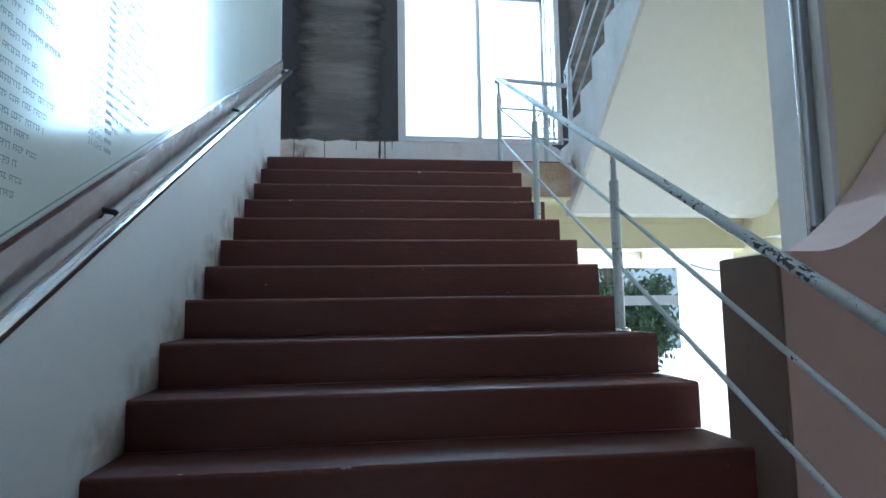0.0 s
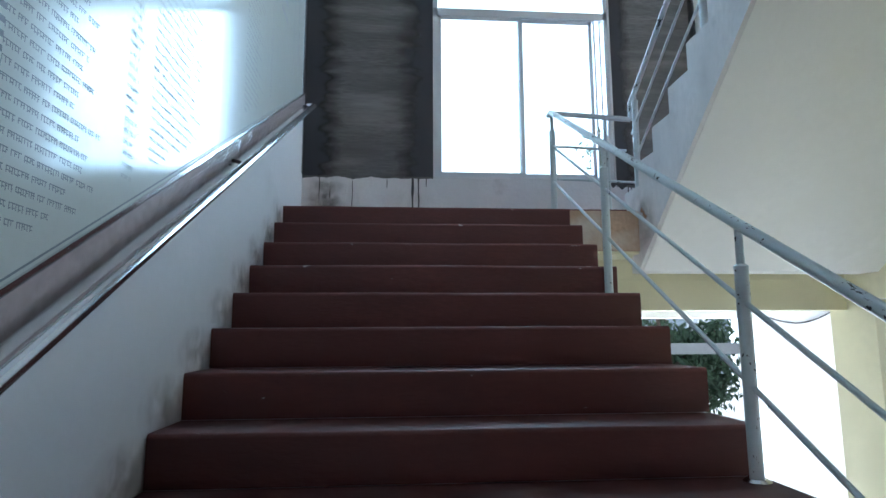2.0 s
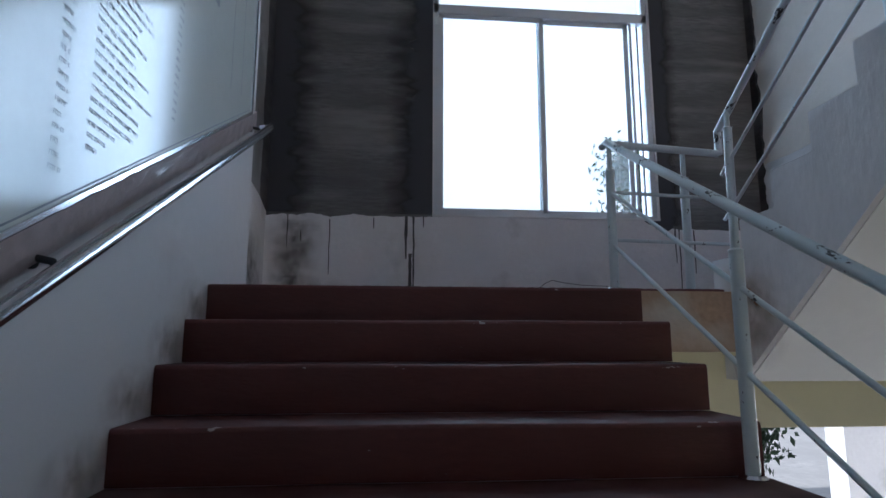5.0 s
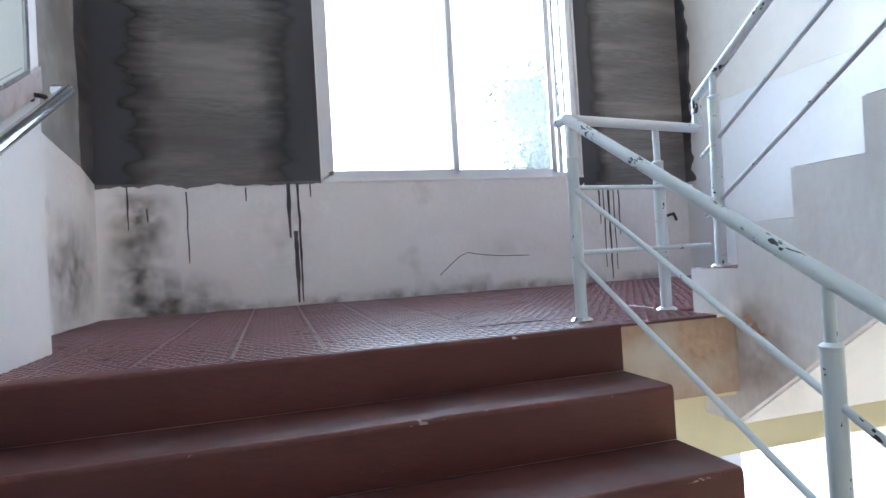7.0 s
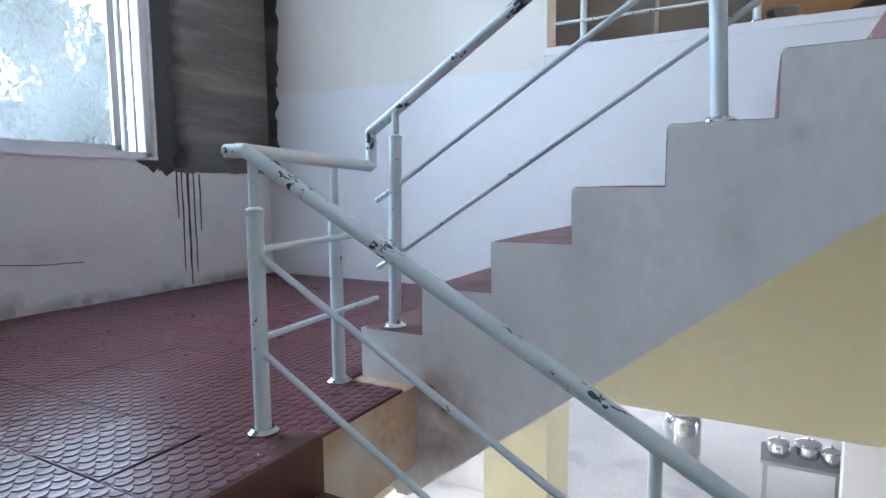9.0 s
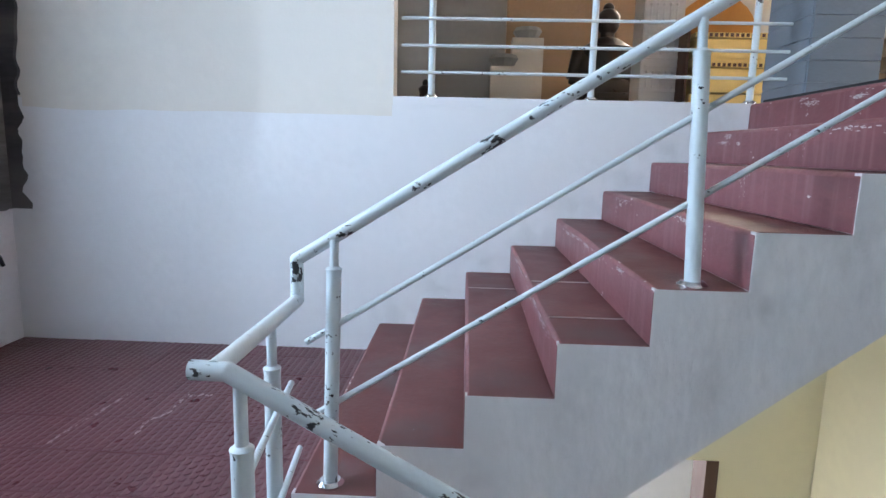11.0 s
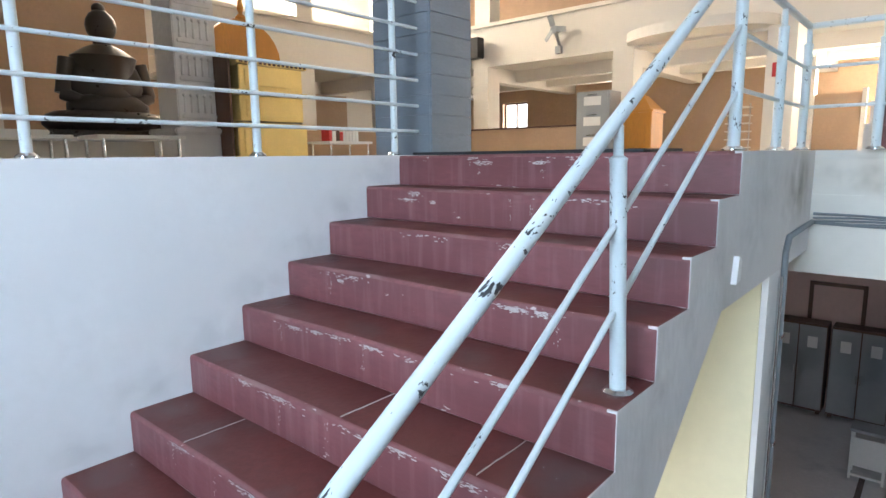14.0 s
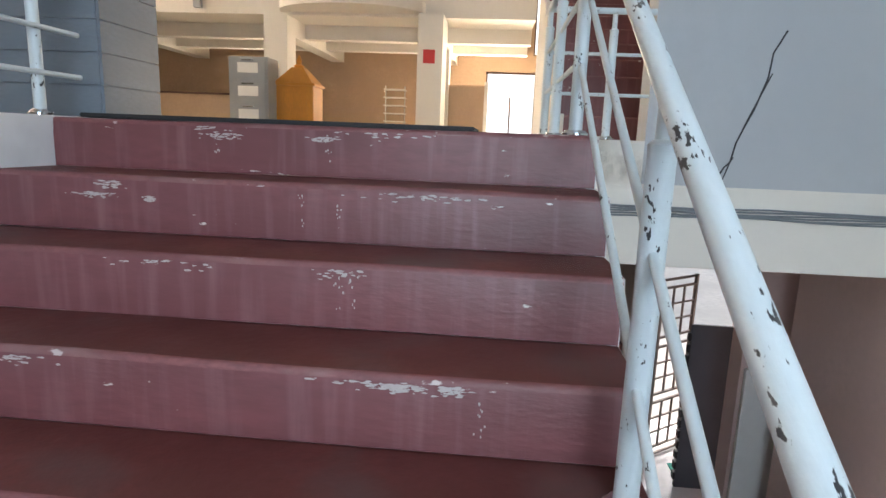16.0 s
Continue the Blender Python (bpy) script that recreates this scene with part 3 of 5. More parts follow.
def patch(name, x0, x1, z_top, base, seed, label, material=None):
    """Black waterproofing daubed on the wall, with a ragged lower edge."""
    bm = bmesh.new()
    pts = [(x1, z_top), (x0, z_top)]
    n = max(8, int((x1 - x0) / 0.03))
    for i in range(n + 1):
        x = x0 + (x1 - x0) * i / n
        pts.append((x, base + 0.03 * noise.noise(Vector((x * 5, seed, 0))) + 0.012 * noise.noise(Vector((x * 23, seed, 3)))))
    prism(bm, pts, "y", BACK - 0.006, BACK + 0.002)
    return tagged(part(name, bm, material or BITUMEN), label, "wall patch", kind="structure")


patch("waterproofing_left", -0.295, WX0 - 0.012, 6.1, 0.90, 1.0, "dark grey brushed waterproofing coat on the wall", BITUMEN_THIN)
patch("waterproofing_right", WX1 + 0.012, WALL + 0.01, 6.1, 0.83, 7.0, "black waterproofing coat beside the window", BITUMEN_THIN)


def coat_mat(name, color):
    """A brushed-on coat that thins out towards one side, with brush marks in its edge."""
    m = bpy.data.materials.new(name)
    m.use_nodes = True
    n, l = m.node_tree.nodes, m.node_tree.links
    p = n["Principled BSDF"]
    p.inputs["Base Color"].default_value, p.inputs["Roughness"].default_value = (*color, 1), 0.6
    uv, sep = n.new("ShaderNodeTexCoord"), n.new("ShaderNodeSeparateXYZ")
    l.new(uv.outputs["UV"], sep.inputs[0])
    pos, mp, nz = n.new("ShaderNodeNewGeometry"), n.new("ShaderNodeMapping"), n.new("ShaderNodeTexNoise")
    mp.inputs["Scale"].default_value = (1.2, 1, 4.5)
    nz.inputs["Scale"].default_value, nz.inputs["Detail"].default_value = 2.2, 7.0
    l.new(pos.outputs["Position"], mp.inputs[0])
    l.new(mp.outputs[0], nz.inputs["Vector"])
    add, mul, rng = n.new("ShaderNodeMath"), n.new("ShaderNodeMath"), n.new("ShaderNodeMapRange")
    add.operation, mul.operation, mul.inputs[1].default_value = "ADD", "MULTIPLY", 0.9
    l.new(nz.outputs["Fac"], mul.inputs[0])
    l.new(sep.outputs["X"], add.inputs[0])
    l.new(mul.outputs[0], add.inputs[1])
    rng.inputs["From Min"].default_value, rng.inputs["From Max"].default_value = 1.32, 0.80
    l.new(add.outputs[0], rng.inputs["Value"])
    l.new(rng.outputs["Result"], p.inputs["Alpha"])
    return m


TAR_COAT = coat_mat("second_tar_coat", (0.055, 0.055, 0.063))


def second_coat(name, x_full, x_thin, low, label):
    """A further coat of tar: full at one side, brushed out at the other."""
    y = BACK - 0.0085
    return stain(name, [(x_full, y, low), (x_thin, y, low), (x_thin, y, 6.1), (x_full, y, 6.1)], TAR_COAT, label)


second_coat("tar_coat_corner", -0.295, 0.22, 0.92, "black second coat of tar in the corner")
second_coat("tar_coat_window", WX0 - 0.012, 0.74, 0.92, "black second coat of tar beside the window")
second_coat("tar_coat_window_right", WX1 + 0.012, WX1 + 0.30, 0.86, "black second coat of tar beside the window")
side_edge = [(BACK - 0.01, 6.1), (BACK - 0.01, 0.93), (2.30, 1.0)]
for i in range(60):
    z = 1.0 + 5.1 * i / 59
    side_edge.append((2.29 + 0.05 * noise.noise(Vector((z * 3, 2, 0))) + 0.02 * noise.noise(Vector((z * 14, 2, 1))), z))
tagged(part("waterproofing_side", prism(bmesh.new(), side_edge, "x", -0.302, -0.292), BITUMEN), "black waterproofing coat on the recess wall", "wall patch", kind="structure")
# mottled grey above a line that drops towards the back wall
tagged(part("grey_wash_side", prism(bmesh.new(), [(0.74, 6.1), (2.4, 6.1), (2.4, 0.99), (2.2, 1.01), (1.9, 1.045), (1.4, 1.11), (0.74, 1.2)], "x", -0.302, -0.295), GREY_AREA),
       "grey area above a sloping line on the recess wall", "wall patch", kind="structure")
edge = [(BACK - 0.004, 6.1)] + [(BACK - 0.004, 0.84)]
for i in range(150):
    z = 0.84 + 5.26 * i / 149
    edge.append((BACK - 0.11 + 0.05 * noise.noise(Vector((z * 2.2, 4, 0))) + 0.045 * noise.noise(Vector((z * 11, 9, 0))), z))
tagged(part("waterproofing_corner", prism(bmesh.new(), edge, "x", WALL - 0.004, WALL + 0.022), BITUMEN), "ragged black edge of the waterproofing lapped round the corner", "wall patch", kind="structure")
random.seed(4)
for x, z0, z1, w in ((0.98, 0.50, 0.92, 0.05), (1.05, 0.02, 0.90, 0.028), (1.02, 0.02, 0.55, 0.06), (0.28, 0.35, 0.86, 0.018), (0.68, 0.78, 0.88, 0.02), (-0.1, 0.6, 0.9, 0.02), (3.62, 0.12, 0.84, 0.018), (3.67, 0.02, 0.84, 0.03),
                     (3.72, 0.10, 0.82, 0.015), (3.77, 0.4, 0.82, 0.02), (3.58, 0.5, 0.84, 0.02), (1.14, 0.80, 0.92, 0.02), (0.02, 0.65, 0.75, 0.02)):
    bm = bmesh.new()
    n = 10
    le, ri = [], []
    for i in range(n + 1):
        z = z1 + (z0 - z1) * i / n
        c, ww = x + 0.006 * noise.noise(Vector((x * 9, z * 8, 0))), w * (0.55 + 0.3 * noise.noise(Vector((x * 31, z * 11, 2)))) * (1 - 0.5 * (i / n) ** 3)
        le.append((c - ww / 2, z)), ri.append((c + ww / 2, z))
    prism(bm, le + ri[::-1], "y", BACK - 0.003, BACK + 0.001)
    tagged(part("tar_drip", bm, BITUMEN), "dark tar drip run down the white wall", "stain", "tar drips")
blob = prism(bmesh.new(), [(3.28, 0.90), (3.45, 0.91), (3.55, 0.91), (3.56, 0.84), (3.5, 0.80), (3.44, 0.86), (3.40, 0.82), (3.36, 0.86), (3.31, 0.88)], "y", BACK - 0.008, BACK + 0.001)
tagged(part("tar_drip", blob, BITUMEN), "black tar blob under the corner of the window", "stain", "tar drips")

# ---- railings ----
HR, MR, PR = 0.0205, 0.0098, 0.0235


def post(parent, x, y, z0, z1, pin=0.15, lean=0.0, foot=0.0):
    """A fat lower tube on a round foot, with a thin pin up to the handrail; lean: metres along y at its top; foot: metres along x at its foot."""
    ym = y + lean * (z1 - pin - z0) / (z1 - z0)
    p = part("post", tube(bmesh.new(), (x + foot, y, z0 + 0.004), (x, ym, z1 - pin), PR, seg=16), RAIL, parent, smooth=True)
    part("collar", lathe(bmesh.new(), [(PR, -0.012), (PR + 0.002, 0.0), (PR - 0.004, 0.005), (0.014, 0.008)], (x, ym, z1 - pin), 16), RAIL, p, smooth=True)
    part("pin", tube(bmesh.new(), (x, ym, z1 - pin), (x, y + lean, z1 - 0.01), 0.014), RAIL, p, smooth=True)
    part("foot_plate", lathe(bmesh.new(), [(0.045, 0.0), (0.045, 0.006), (0.033, 0.016)], (x + foot, y, z0)), STEEL, p, "dull steel foot plate", smooth=True)
    return p


def rail1(y):
    return 0.702 + 0.560 * y


r1 = thing("stair_railing", (2.0, 0.17, 0), "pale blue painted pipe railing with chipped paint beside the lower flight", "railing")
part("handrail", pipe(bmesh.new(), [(2.0, -5.4, rail1(-5.4)), (2.0, 0.19, rail1(0.19)), (2.0, 0.265, rail1(0.20) - 0.004)], HR, 18), RAIL_WORN, r1, smooth=True)
for off in (0.27, 0.55):
    part("mid_rail", tube(bmesh.new(), (2.0, -5.4, rail1(-5.4) - off), (2.0, 0.16, rail1(0.16) - off), MR), RAIL, r1, smooth=True)
for y in (0.165, -0.915, -2.2, -4.75):
    k = next((i for i in range(1, 18) if nose1(i) <= y), 17) if y < 0 else 0
    post(r1, 2.0, y, -k * R, rail1(y))
part("link_rail", pipe(bmesh.new(), [(1.995, 0.215, 0.812), (2.3, 0.225, 0.80), (2.66, 0.24, 0.785)], HR, 18), RAIL, r1, smooth=True)
for z in (0.53, 0.27):
    part("mid_rail", tube(bmesh.new(), (2.0, 0.18, z), (2.62 if z > 0.4 else 2.70, 0.25, z)  , MR), RAIL, r1, smooth=True)
post(r1, 2.46, 0.255, 0.0, 0.79)


def rail2(y):
    return 1.066 - 0.632 * y


r2 = thing("stair_railing", (2.62, 0.144, R), "pale blue painted pipe railing with chipped paint beside the upper flight", "railing")
part("handrail", pipe(bmesh.new(), [(2.668, 0.24, 0.78), (2.668, 0.24, rail2(0.24)), (2.66, -2.03, rail2(-2.03))], HR, 18), RAIL_WORN, r2, smooth=True)
for off, y0 in ((0.280, 0.21), (0.535, 0.21)):
    part("mid_rail", tube(bmesh.new(), (2.655, y0, rail2(y0) - off), (2.655, -2.03, rail2(-2.03) - off), MR), RAIL, r2, smooth=True)
for y, k, lean in ((0.137, 1, -0.018), (-0.963, 5, 0.035), (-2.03, 9, 0.0)):
    post(r2, 2.655, y, k * R, rail2(y + lean), 0.10, lean, -0.008 if k == 5 else 0.0)

r3 = thing("gallery_railing", (2.655, -2.5, UP), "pale painted pipe railing round the stair well", "railing")
for i, z in enumerate((2.27, 2.04, 1.82)):
    part("handrail" if i == 0 else "mid_rail", pipe(bmesh.new(), [(2.655, -2.03, z), (2.655, -3.42, z), (2.08, -3.44, z)], HR * 0.85 if i == 0 else MR), RAIL, r3, smooth=True)
for x, y in ((2.655, -2.78), (2.655, -3.42), (2.30, -3.44)):
    post(r3, x, y, UP, 2.27, 0.1)

r4 = thing("hall_railing", (WALL + 0.05, -1, UP), "white painted bar railing in the opening to the hall", "railing")
for y in (-0.05, -1.0, -1.93):
    p = part("post", tube(bmesh.new(), (WALL + 0.05, y, UP + 0.004), (WALL + 0.05, y, 2.62), 0.02), RAIL, r4, smooth=True)
    part("foot_plate", lathe(bmesh.new(), [(0.04, 0.0), (0.04, 0.008), (0.026, 0.02)], (WALL + 0.05, y, UP)), STEEL, p, smooth=True)
for i in range(6):
    z = 1.72 + 0.153 * i
    part("bar", tube(bmesh.new(), (WALL + 0.03, 0.13, z), (WALL + 0.03, -2.12, z), 0.0095), RAIL, r4, smooth=True)
part("handrail", tube(bmesh.new(), (WALL + 0.05, 0.13, 2.64), (WALL + 0.05, -2.1, 2.64), 0.025), RAIL_WORN, r4, smooth=True)

# ---- board and handrail on the left wall ----
def board_low(y):
    return 0.766 + 0.541 * y


bd = thing("notice_board", (0, -1.5, board_low(-1.5)), "large glossy printed board with rows of writing on the stair wall", "notice board")
part("panel", prism(bmesh.new(), [(-3.78, board_low(-3.78)), (0.52, board_low(0.52)), (0.56, 3.9), (-3.78, 3.9)], "x", 0.003, 0.02), BOARD, bd)
edge = bmesh.new()
prism(edge, [(-3.78, board_low(-3.78) - 0.02), (0.55, board_low(0.55) - 0.02), (0.55, board_low(0.55)), (-3.78, board_low(-3.78))], "x", 0.003, 0.028)
prism(edge, [(0.53, board_low(0.53)), (0.56, board_low(0.56)), (0.59, 3.9), (0.565, 3.9)], "x", 0.003, 0.026)
part("frame", edge, STEEL, bd)


def text_block(ya, yb, z_top, z_low, pitch, h, ink, seed):
    """Rows of writing: words of upright strokes hung from a thin head line, down to just above the board's edge."""
    verts, faces = [], []
    rnd = random.Random(seed)

    def stroke(y0, z0, y1, z1):
        k = len(verts)
        verts.extend([(0.0206, y0, z0), (0.0206, y1, z0), (0.0206, y1, z1), (0.0206, y0, z1)])
        faces.append((k, k + 1, k + 2, k + 3))
    z = z_top
    while z > z_low:
        y, stop = ya, yb - rnd.uniform(0, 0.4) * (yb - ya)
        while y < stop:
            e = min(y + rnd.uniform(1.6, 5.0) * h, stop)
            if z > board_low(e) + 0.06:
                stroke(y, z + h * 0.84, e, z + h)
                p = y
                while p < e - h * 0.2:
                    stroke(p, z + h * rnd.uniform(0.0, 0.25), p + h * 0.17, z + h * 0.84)
                    if rnd.random() < 0.7:
                        q = z + h * rnd.uniform(0.1, 0.6)
                        stroke(p + h * 0.17, q, min(p + h * rnd.uniform(0.4, 0.6), e), q + h * 0.16)
                    p += h * rnd.uniform(0.42, 0.75)
            y = e + h * 0.55
        z -= pitch
    me = bpy.data.meshes.new("writing")
    me.from_pydata(verts, [], faces)
    me.materials.append(ink)
    ob = new("writing", me)
    ob.parent = bd
    ob.matrix_parent_inverse = bd.matrix_world.inverted()
    return tagged(ob, "rows of small dark writing", kind="stuff")


for i, (ya, yb, zt, pitch, h, ink) in enumerate(((-3.76, -3.27, -0.2, 0.036, 0.018, INK), (-2.98, -2.57, 0.5, 0.036, 0.017, INK), (-2.45, -2.36, 0.9, 0.034, 0.014, INK_PALE), (-2.28, -1.75, 1.0, 0.034, 0.014, INK_PALE),
                                                 (-1.36, -1.30, 1.7, 0.034, 0.015, INK_PALE), (-1.20, -0.80, 1.7, 0.034, 0.015, INK), (-0.63, -0.58, 1.7, 0.034, 0.015, INK))):
    text_block(ya, yb, zt, board_low(ya), pitch, h, ink, 40 + i)
for i in range(22):
    day, z = 31 - i, -0.80 + 0.030 * i
    cu = bpy.data.curves.new("date", "FONT")
    cu.body, cu.size = "%d-Oct" % day, 0.030
    tmp = bpy.data.objects.new("date", cu)
    scene.collection.objects.link(tmp)
    bpy.context.view_layer.update()
    me = bpy.data.meshes.new_from_object(tmp.evaluated_get(bpy.context.evaluated_depsgraph_get()))
    bpy.data.objects.remove(tmp)
    me.transform(pose(0.0207, -3.13, z, 90, 0, 90))
    me.materials.clear()
    me.materials.append(INK)
    ob = new("date", me)
    ob.parent = bd
    ob.matrix_parent_inverse = bd.matrix_world.inverted()
    part("year", box(bmesh.new(), 0.0202, -3.13 + 0.105, z + 0.004, 0.0208, -3.13 + 0.15, z + 0.018), INK, bd)
part("border_line", prism(bmesh.new(), [(-3.78, board_low(-3.78) + 0.010), (0.50, board_low(0.50) + 0.010), (0.50, board_low(0.50) + 0.016), (-3.78, board_low(-3.78) + 0.016)], "x", 0.0202, 0.0208), INK, bd)
for z in (1.40, 1.28):
    part("heading", box(bmesh.new(), 0.0202, -0.36, z, 0.0208, -0.16, z + 0.035), INK, bd)
for q in ((0.10, 1.0, 0.104, 1.75), (0.30, 1.05, 0.304, 1.72)):
    part("border_line", box(bmesh.new(), 0.0202, q[0], q[1], 0.0208, q[2], q[3]), INK, bd)

lg = thing("wall_ledge", (0, -1.5, board_low(-1.5) - 0.1), "mauve-grey stone ledge under the board, wrapped in creased clear film", "ledge")
part("ledge", prism(bmesh.new(), [(-3.78, board_low(-3.78) - 0.125), (0.70, board_low(0.70) - 0.125), (0.70, board_low(0.70) - 0.025), (-3.78, board_low(-3.78) - 0.025)], "x", 0.002, 0.016), LEDGE, lg)
film = bmesh.new()
n = 180
rows = []
for i in range(n + 1):
    y = -3.78 + 4.48 * i / n
    rr = []
    for j, (x, dz) in enumerate(((0.017, -0.13), (0.022, -0.09), (0.026, -0.05), (0.031, -0.022), (0.020, -0.004))):
        w = noise.noise(Vector((y * 9, j * 1.7, 5))) * 0.006
        rr.append(film.verts.new((x + abs(w), y, board_low(y) + dz + w)))
    rows.append(rr)
for a, b in zip(rows, rows[1:]):
    for j in range(4):
        film.faces.new((a[j], b[j], b[j + 1], a[j + 1]))
FILM = glass_mat("clear_film", (0.97, 0.97, 0.98), 0.08, 1.25)
fm = part("film", film, FILM, lg, "creased clear plastic film")
fm.visible_shadow = False

wr = thing("wall_handrail", (0.07, -1.3, -0.05), "polished steel pipe handrail on short wall brackets", "handrail")


def rail0(y):
    return board_low(y) - 0.142


part("handrail", pipe(bmesh.new(), [(0.075, -4.3, rail0(-4.3)), (0.075, 0.80, rail0(0.80)), (0.02, 0.82, rail0(0.80) + 0.006)], 0.0235, 18), STEEL, wr, smooth=True)
for y in (-4.2, -3.0, -1.35, 0.62):
    b = part("bracket", pipe(bmesh.new(), [(0.004, y, rail0(y) + 0.03), (0.05, y, rail0(y) + 0.02), (0.075, y, rail0(y) - 0.01)], 0.009), DARK_STEEL, wr, smooth=True)
    part("wall_plate", tube(bmesh.new(), (0.0, y, rail0(y) + 0.03), (0.008, y, rail0(y) + 0.03), 0.028), DARK_STEEL, b, smooth=True)

# ---- paint worn off the steps and the landing ----
def flakes(name, spots, parent, label):
    """Small ragged chips of bare pale plaster, 1.5 mm proud. spots: centre, two directions with half sizes."""
    verts, faces = [], []
    for c, u, v in spots:
        k, n = len(verts), 6
        for i in range(n):
            a, q = 2 * math.pi * (i + random.uniform(-0.3, 0.3)) / n, random.uniform(0.5, 1.0)
            verts.append(tuple(Vector(c) + Vector(u) * math.cos(a) * q + Vector(v) * math.sin(a) * q))
        faces.append(tuple(range(k, k + n)))
    me = bpy.data.meshes.new(name)
    me.from_pydata(verts, [], faces)
    me.materials.append(BARE)
    ob = new(name, me)
    ob.parent = parent
    ob.matrix_parent_inverse = parent.matrix_world.inverted()
    return tagged(ob, label, kind="stuff")


random.seed(31)
spots = []
for k in range(1, 10):
    yf, z1 = rise2(k), k * R
    for c in range(4 if k < 5 else 2):
        xc, span = random.uniform(2.75, 4.3), random.uniform(0.04, 0.16)
        for i in range(random.randint(16, 40)):
            x = xc + random.gauss(0, span * 0.6)
            if not IN2 + 0.03 < x < WALL - 0.03:
                continue
            w = noise.noise(Vector((x * 1.7, yf * 3, z1))) * 0.010
            s = random.uniform(0.002, 0.0075)
            z = z1 - 0.018 - abs(random.gauss(0, 0.012))
            spots.append(((x, yf - w * 0.5 + 0.0015, z), (s * random.uniform(1.2, 3.2), 0, 0), (0, 0, s * 0.55)))
    for c in range(2):
        xc = random.uniform(2.75, 4.3)
        for i in range(9):
            s, x = random.uniform(0.0015, 0.004), xc + random.gauss(0, 0.006)
            w = noise.noise(Vector((x * 1.7, yf * 3, z1))) * 0.010
            spots.append(((x, yf - w * 0.5 + 0.0015, z1 - random.uniform(0.03, 0.13)), (s, 0, 0), (0, 0, s * 1.6)))
# larger bare runs along the nosings and down some risers
for k, xc, drop, span in ((9, 3.86, 0.04, 0.07), (9, 3.51, 0.04, 0.03), (8, 4.15, 0.055, 0.06), (8, 3.97, 0.06, 0.015), (6, 4.07, 0.045, 0.02), (6, 3.12, 0.022, 0.06), (6, 2.99, 0.02, 0.03), (5, 4.06, 0.03, 0.05), (5, 3.92, 0.022, 0.04),
                          (5, 3.56, 0.02, 0.06), (5, 2.96, 0.014, 0.05), (4, 4.03, 0.01, 0.05), (4, 3.80, 0.014, 0.07), (4, 3.31, 0.03, 0.02), (4, 3.16, 0.012, 0.05), (3, 4.05, 0.01, 0.08), (3, 3.55, 0.01, 0.12), (3, 3.10, 0.012, 0.10), (3, 2.82, 0.012, 0.04)):
    for i in range(60):
        x = xc + random.gauss(0, span * 0.55)
        if not IN2 + 0.02 < x < WALL - 0.02:
            continue
        w = noise.noise(Vector((x * 1.7, rise2(k) * 3, k * R))) * 0.010
        s = random.uniform(0.0015, 0.0065)
        spots.append(((x, rise2(k) - w * 0.5 + 0.0018, k * R - drop - abs(random.gauss(0, 0.008))), (s * random.uniform(1.2, 2.8), 0, 0), (0, 0, s * 0.5)))
flakes("worn_paint", spots, upper, "pale chips where the red paint has worn off")
spots = []
for line in (((3.26, 1.14), (3.38, 1.15), (3.48, 1.10), (3.67, 1.11), (3.69, 0.97)), ((3.14, 1.45), (3.30, 1.45), (3.51, 1.42), (3.72, 1.40))):
    for a, b in zip(line, line[1:]):
        for i in range(14):
            t = random.random()
            p = Vector((a[0] + (b[0] - a[0]) * t + random.gauss(0, 0.008), a[1] + (b[1] - a[1]) * t + random.gauss(0, 0.006), 0.0012))
            s = random.uniform(0.003, 0.010)
            spots.append((p, (s * 1.8, 0, 0), (0, s * 0.7, 0)))
flakes("worn_paint", spots, landing, "pale scrape marks on the landing tiles")

for k, x in ((3, 4.035), (4, 3.45), (4, 2.875)):
    y0, y1 = rise2(k) - 0.016, rise2(k + 1) + 0.002
    seam = bmesh.new()
    n = 8
    le, ri = [], []
    for i in range(n + 1):
        y = y0 + (y1 - y0) * i / n
        c, w = x + 0.003 * noise.noise(Vector((x * 7, y * 20, k))), 0.0012 + 0.0009 * noise.noise(Vector((x * 3, y * 40, k)))
        le.append((c - w, y)), ri.append((c + w, y))
    prism(seam, le + ri[::-1], "z", k * R - 0.004, k * R + 0.0034)
    part("slab_joint", seam, BARE, upper, "pale open joint between tread slabs")

# ---- stains on the walls ----
SMEAR = stain_mat("red_brown_smear", (0.34, 0.22, 0.16), 0.5, 5.0, 3.0)
for k in range(0, 16):
    y0, y1, z0, z1 = nose1(k + 1), nose1(k), -(k + 1) * R, -k * R
    stain("paint_smear", [(0.0035, y0 - 0.10, z0 - 0.05), (0.0035, y1 + 0.06, z0 - 0.05), (0.0035, y1 + 0.06, z1 + 0.02), (0.0035, y0 - 0.10, z1 + 0.02)], SMEAR, "red-brown paint smeared on the wall beside the steps")
SCUFF = stain_mat("grey_tread_scuff", (0.28, 0.24, 0.24), 0.28, 14.0, 4.0)
for k in range(1, 9):
    y0, y1, z = rise2(k) - 0.003, rise2(k + 1) + 0.003, k * R + 0.0042
    for xa, xb in ((IN2 - 0.07, IN2 + 0.26), (WALL - 0.26, WALL + 0.07)):
        xa, xb = max(xa, IN2 + 0.004), min(xb, WALL - 0.004)
        stain("scuff", [(xa, y0, z), (xb, y0, z), (xb, y1, z), (xa, y1, z)], SCUFF, "grey scuff at the end of a tread", upper)
crack_line = [(0.0, 0.0), (0.11, 0.09), (0.17, 0.14), (0.24, 0.17), (0.36, 0.145), (0.53, 0.126), (0.78, 0.117)]
